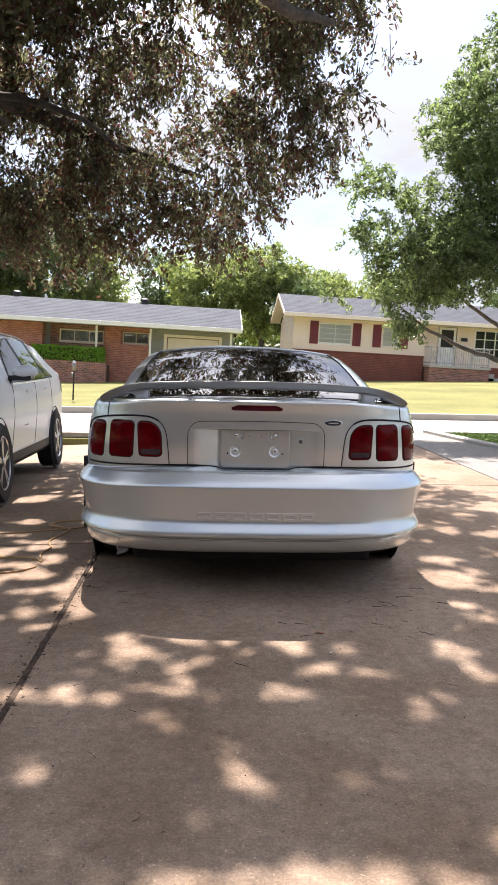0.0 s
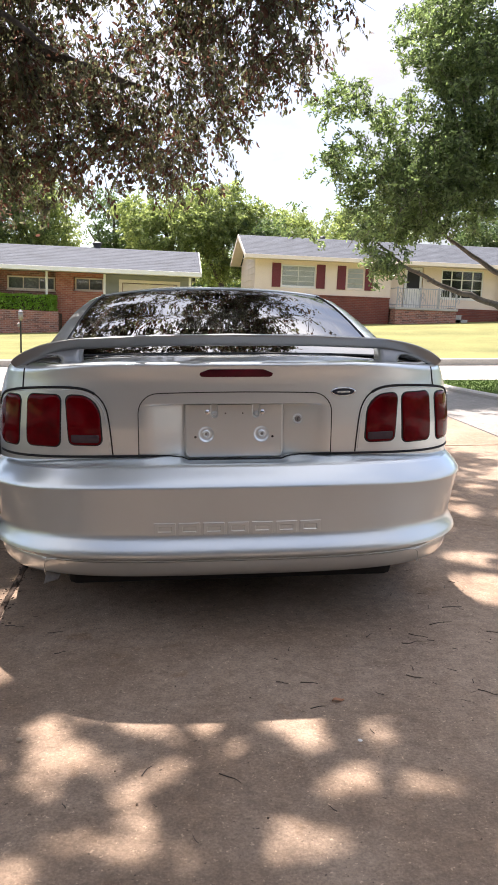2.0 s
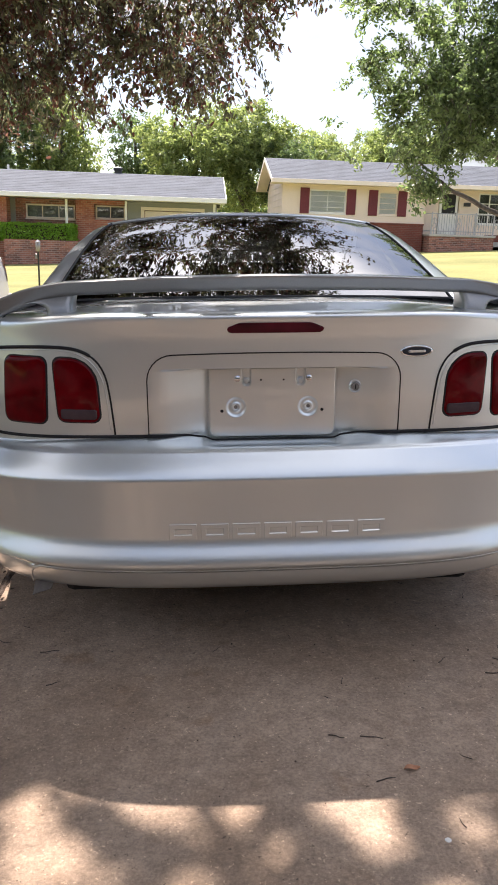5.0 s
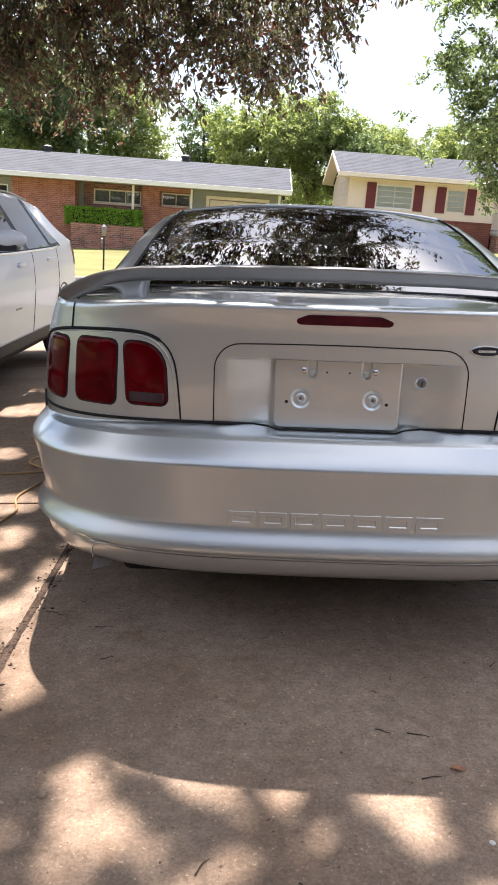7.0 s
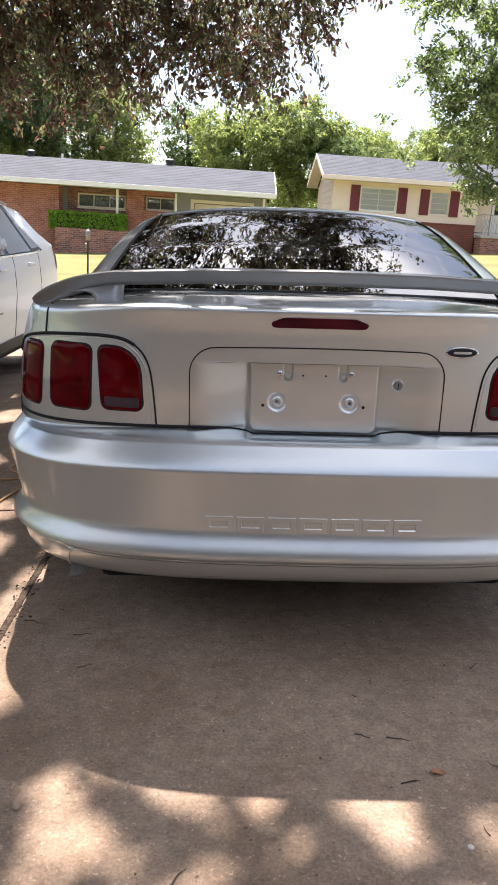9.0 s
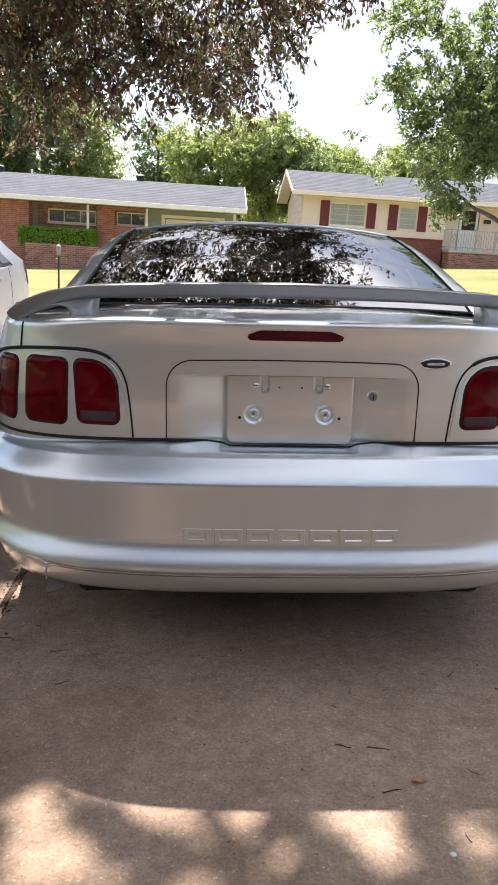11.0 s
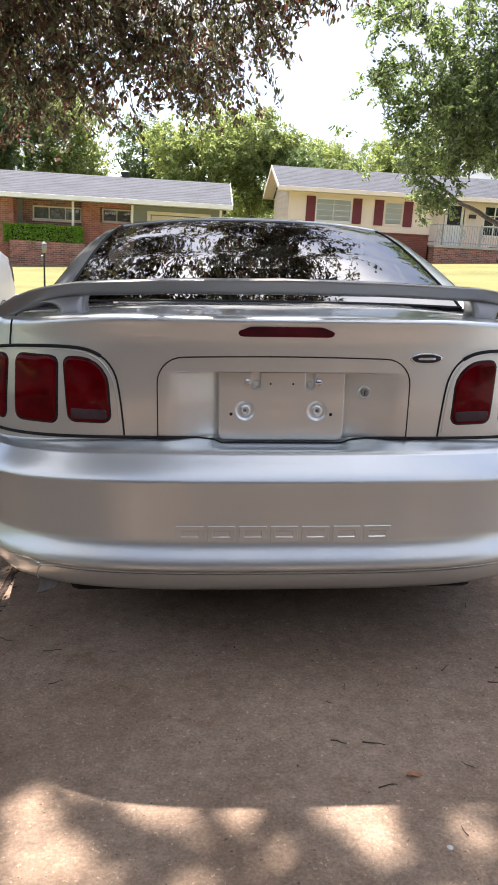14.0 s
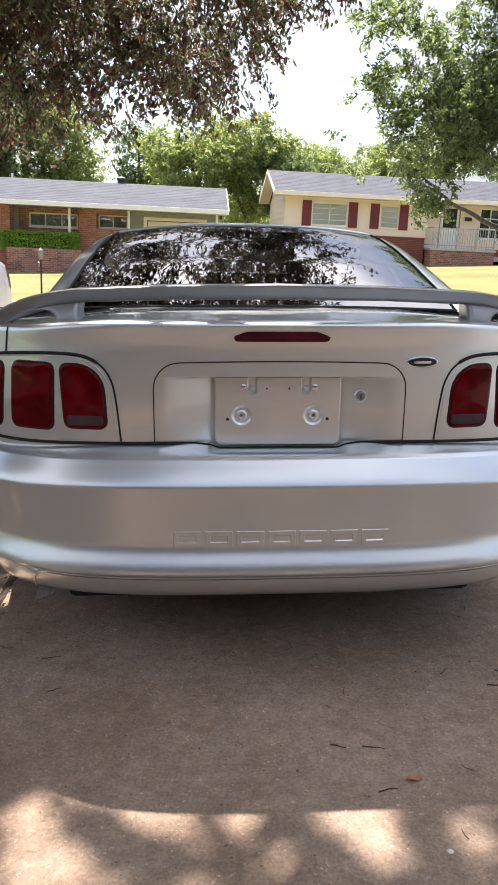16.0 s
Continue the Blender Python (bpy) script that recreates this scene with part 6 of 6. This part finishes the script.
STREET_LOBES = ((2.02, 8.5, 2.65, 0.52, 0.8, 0.42), (2.25, 8.5, 2.2, 0.58, 0.8, 0.38), (2.45, 8.5, 1.9, 0.55, 0.7, 0.34), (2.75, 8.5, 1.75, 0.45, 0.6, 0.26), (3.4, 8.6, 2.9, 0.9, 0.9, 0.50), (4.2, 8.7, 3.4, 0.9, 1.0, 0.60), (2.9, 8.5, 2.6, 0.75, 0.9, 0.60), (2.5, 8.5, 3.2, 0.6, 0.8, 0.36), (2.25, 8.5, 4.0, 0.52, 0.6, 0.24), (3.0, 8.5, 3.85, 0.50, 0.7, 0.30), (3.8, 8.5, 2.55, 0.75, 0.9, 0.42), (3.55, 8.6, 3.25, 0.75, 0.9, 0.42), (4.3, 8.7, 4.1, 0.95, 1.2, 0.70), (5.4, 9.0, 5.4, 1.9, 1.9, 1.7), (5.35, 9.0, 6.9, 1.0, 1.0, 1.2), (4.8, 8.6, 2.9, 0.9, 1.1, 0.55), (7.0, 9.2, 4.3, 1.5, 1.6, 1.3), (7.7, 9.2, 3.1, 1.1, 1.2, 0.8), (5.6, 9.5, 3.6, 1.8, 1.5, 1.0), (4.2, 9.0, 5.0, 1.2, 1.2, 0.8), (6.5, 9.0, 5.6, 1.0, 1.1, 1.1))
street_tree = make_tree("street_tree", "young full shade tree with glossy green leaves by the street", (ST[0], ST[1], -0.05), STREET_LIMBS, STREET_LOBES, 0.068, "tree_leaf", "bark_grey", 330, 21, 0.15, 0.24, 30, loose=99.0, thin=-0.26)
on_slope(street_tree)


def far_tree(name, x, y, height, spread, mat, seed, label, low=0.25, leaf=0.19):
    r = np.random.default_rng(seed)
    lobes = []
    for i in range(9):
        a, q = r.uniform(0, 6.28), r.uniform(0.1, 0.62) * spread
        z = height * r.uniform(low + 0.1, 0.84)
        s = spread * r.uniform(0.34, 0.52) * (1.15 - 0.5 * z / height)
        lobes.append((x + q * math.cos(a), y + q * math.sin(a), z, s, s, s * 0.85))
    lobes.append((x, y, height * 0.55, spread * 0.6, spread * 0.6, height * 0.36))
    limbs = [("trunk", [(x, y, -0.8), (x + 0.1, y, height * 0.3), (x, y, height * 0.75)], 0.26, 0.07)]
    for i in range(4):
        a = r.uniform(0, 6.28)
        limbs.append(("limb", [(x, y, height * 0.28), (x + spread * 0.3 * math.cos(a), y + spread * 0.3 * math.sin(a), height * 0.5), (x + spread * 0.55 * math.cos(a), y + spread * 0.55 * math.sin(a), height * 0.66)], 0.1, 0.03))
    return make_tree(name, label, (x, y, -0.8), limbs, lobes, leaf, mat, "bark_grey", 52, seed, 0.1, leaf * 2.6, 22)


for i, (x, y, h, s, mt) in enumerate(((-21, 44, 12.5, 6.0, "far_leaf_dark"), (-15.0, 43, 11.5, 5.0, "far_leaf"), (-11.5, 41.5, 10.5, 4.2, "far_leaf_dark"), (-7.6, 43, 9.6, 3.8, "far_leaf"), (-3.9, 47, 8.8, 3.0, "far_leaf_dark"), (-0.6, 42.5, 8.3, 3.6, "far_leaf"), (2.6, 44.0, 9.6, 4.2, "far_leaf"), (5.2, 43.0, 6.8, 2.6, "far_leaf_dark"), (8.5, 52, 8.6, 4.6, "far_leaf"), (14.0, 54, 9.0, 5.4, "far_leaf"), (22, 50, 9.0, 5.0, "far_leaf_dark"), (30, 48, 9.5, 5.5, "far_leaf"), (-29, 46, 11, 6.0, "far_leaf"))):
    far_tree("tree", x, y, h, s, mt, 40 + i, "leafy green tree standing behind the houses")
# woods that close the view
woods_c, woods_d = [], []
rw = np.random.default_rng(77)
for i in range(60):
    a = i / 60 * 2 * math.pi
    R = rw.uniform(62, 75)
    cx, cy, h = R * math.cos(a), 10 + R * math.sin(a), rw.uniform(6.5, 9.5)
    u = rw.normal(size=(1100, 3))
    u /= np.linalg.norm(u, axis=1, keepdims=True)
    woods_c.append(u * (4.8, 4.8, h * 0.55) * rw.uniform(0.6, 1.05, (1100, 1)) + (cx, cy, h * 0.42))
    woods_d.append(rw.normal(size=(1100, 3)))
tagged(leaf_mesh("far_woods", np.concatenate(woods_c), np.concatenate(woods_d), 0.75, 0.5, "far_leaf_dark", rw), "distant green trees along the blocks", "trees", kind="stuff")


# ---- small things on the drive ----
r = np.random.default_rng(9)


def twig_thing(x, y, ang, length, rad, group="fallen twigs"):
    d = Vector((math.cos(ang), math.sin(ang), 0))
    s = Vector((-d.y, d.x, 0))
    pts = catmull([Vector((0, 0, 0)) - d * length / 2, s * length * r.uniform(-0.08, 0.08) - d * length * 0.1, s * length * r.uniform(-0.1, 0.1) + d * length * 0.2, d * length / 2], 3)
    bm = tube(pts, rad, rad * 0.5, sides=5)
    if length > 0.09:
        tube([d * length * 0.1, d * length * 0.25 + s * length * 0.16], rad * 0.7, rad * 0.4, sides=5, bm=bm)
    t = tagged(part("twig", bm, "twig", smooth=180), "thin dark fallen twig lying on the concrete", "twig", group)
    t.location = (x, y, rad + 0.0005)
    return on_slope(t)


for x, y, a, ln in ((0.115, -0.30, -0.35, 0.05), (0.20, -0.31, -0.25, 0.07), (-0.09, -0.78, -0.7, 0.085), (0.20, -0.46, 0.2, 0.06), (0.55, -0.30, -0.5, 0.07), (0.75, -0.42, -0.6, 0.09), (0.62, -0.05, 0.1, 0.10), (0.78, 0.10, 0.2, 0.12), (0.66, 0.0, -0.6, 0.09), (-0.66, 0.15, 0.1, 0.07), (-0.62, -0.02, 0.4, 0.05), (-0.30, -0.73, 1.0, 0.06), (0.95, 0.0, -0.5, 0.08), (0.88, 0.25, 0.0, 0.10), (-0.82, 0.22, -0.2, 0.09), (0.48, 0.02, 0.8, 0.05)):
    twig_thing(x, y, a, ln * 0.8, 0.0017)
for i in range(90):
    x, y = (r.uniform(-0.88, 2.2), r.uniform(-2.2, 1.0)) if i < 60 else (r.uniform(0.55, 1.5), r.uniform(-0.5, 0.6))
    twig_thing(x, y, r.uniform(0, 3.14), r.uniform(0.012, 0.04), r.uniform(0.0008, 0.0016))


def pebble(x, y, size, mat, label, category, flat=0.6):
    bm = bmesh.new()
    bmesh.ops.create_icosphere(bm, subdivisions=2, radius=size)
    for v in bm.verts:
        v.co *= 1 + 0.25 * noise.noise(v.co * 60 + Vector((x, y, 0)) * 9)
        v.co.z *= flat
    t = tagged(part(category, bm, mat, smooth=180), label, category)
    t.location = (x, y, size * flat * 0.8)
    return on_slope(t)


pebble(0.283, -0.642, 0.0065, "chip", "small pale chip on the concrete", "chip", 0.22)
pebble(-0.655, -0.56, 0.009, "tan_stone", "small rounded grey pebble on the drive", "pebble", 0.8)
pebble(-0.60, -0.40, 0.004, "tan_stone", "small rounded grey pebble on the drive", "pebble", 0.8)
bm = bmesh.new()
n = 40
vs = []
for i in range(n):
    a, q = r.uniform(0, 6.28), 1
    bmesh.ops.create_icosphere(bm, subdivisions=1, radius=r.uniform(0.0015, 0.004), matrix=Matrix.Translation((r.uniform(-0.88, 2.0), r.uniform(-2.0, 0.6), 0.001)))
on_slope(tagged(part("grit", bm, "soil"), "scattered dark grit on the concrete", "grit", kind="stuff"))
# one dry leaf
rows = []
for i in range(9):
    t = i / 8
    w = 0.009 * math.sin(math.pi * t) ** 0.7
    rows.append([(-0.020 + 0.040 * t, w * k, 0.003 + 0.004 * abs(k) + 0.003 * math.sin(6 * t)) for k in (-1, -0.5, 0, 0.5, 1)])
lf = tagged(part("dry_leaf", grid(rows), "dry_leaf", smooth=180), "small curled orange-brown dry leaf", "leaf")
lf.modifiers.new("thickness", "SOLIDIFY").thickness = 0.0006
lf.location = (0.268, -0.428, 0)
lf.rotation_euler = (0, 0, 0.15)
on_slope(lf)

# extension cord
cord = thing("extension_cord", "tan extension cord with yellow plug looped on the drive", "cord")
CZ = 0.0
loop = [(-1.40 + 0.20 * math.cos(a), 0.72 + 0.17 * math.sin(a), CZ) for a in np.linspace(0.3, 5.9, 15)]
pts = [(-3.4, 0.9, CZ), (-2.6, 1.15, CZ), (-2.0, 1.5, CZ), (-1.55, 1.62, CZ), (-1.15, 1.72, CZ), (-1.05, 1.95, CZ), (-1.3, 2.0, CZ), (-1.38, 1.85, CZ), (-1.2, 1.62, CZ + 0.008), (-1.27, 1.3, CZ), (-1.22, 1.1, CZ), (-1.25, 0.95, CZ)] + loop
pts = [(x, y, z + left_z(x, y) + 0.005) for x, y, z in pts]
part("cable", tube(catmull(pts, 6), 0.0055, sides=8), "cord", cord, smooth=180)
part("plug", tube([(-1.57, 0.90, -0.036), (-1.51, 0.91, -0.033), (-1.44, 0.905, -0.034)], 0.017, 0.011, sides=12), "cord_yellow", cord, smooth=60)
on_slope(cord)

# the whole lot leans with the street
for ob in TILTED:
    ob.matrix_world = SLOPE @ ob.matrix_basis
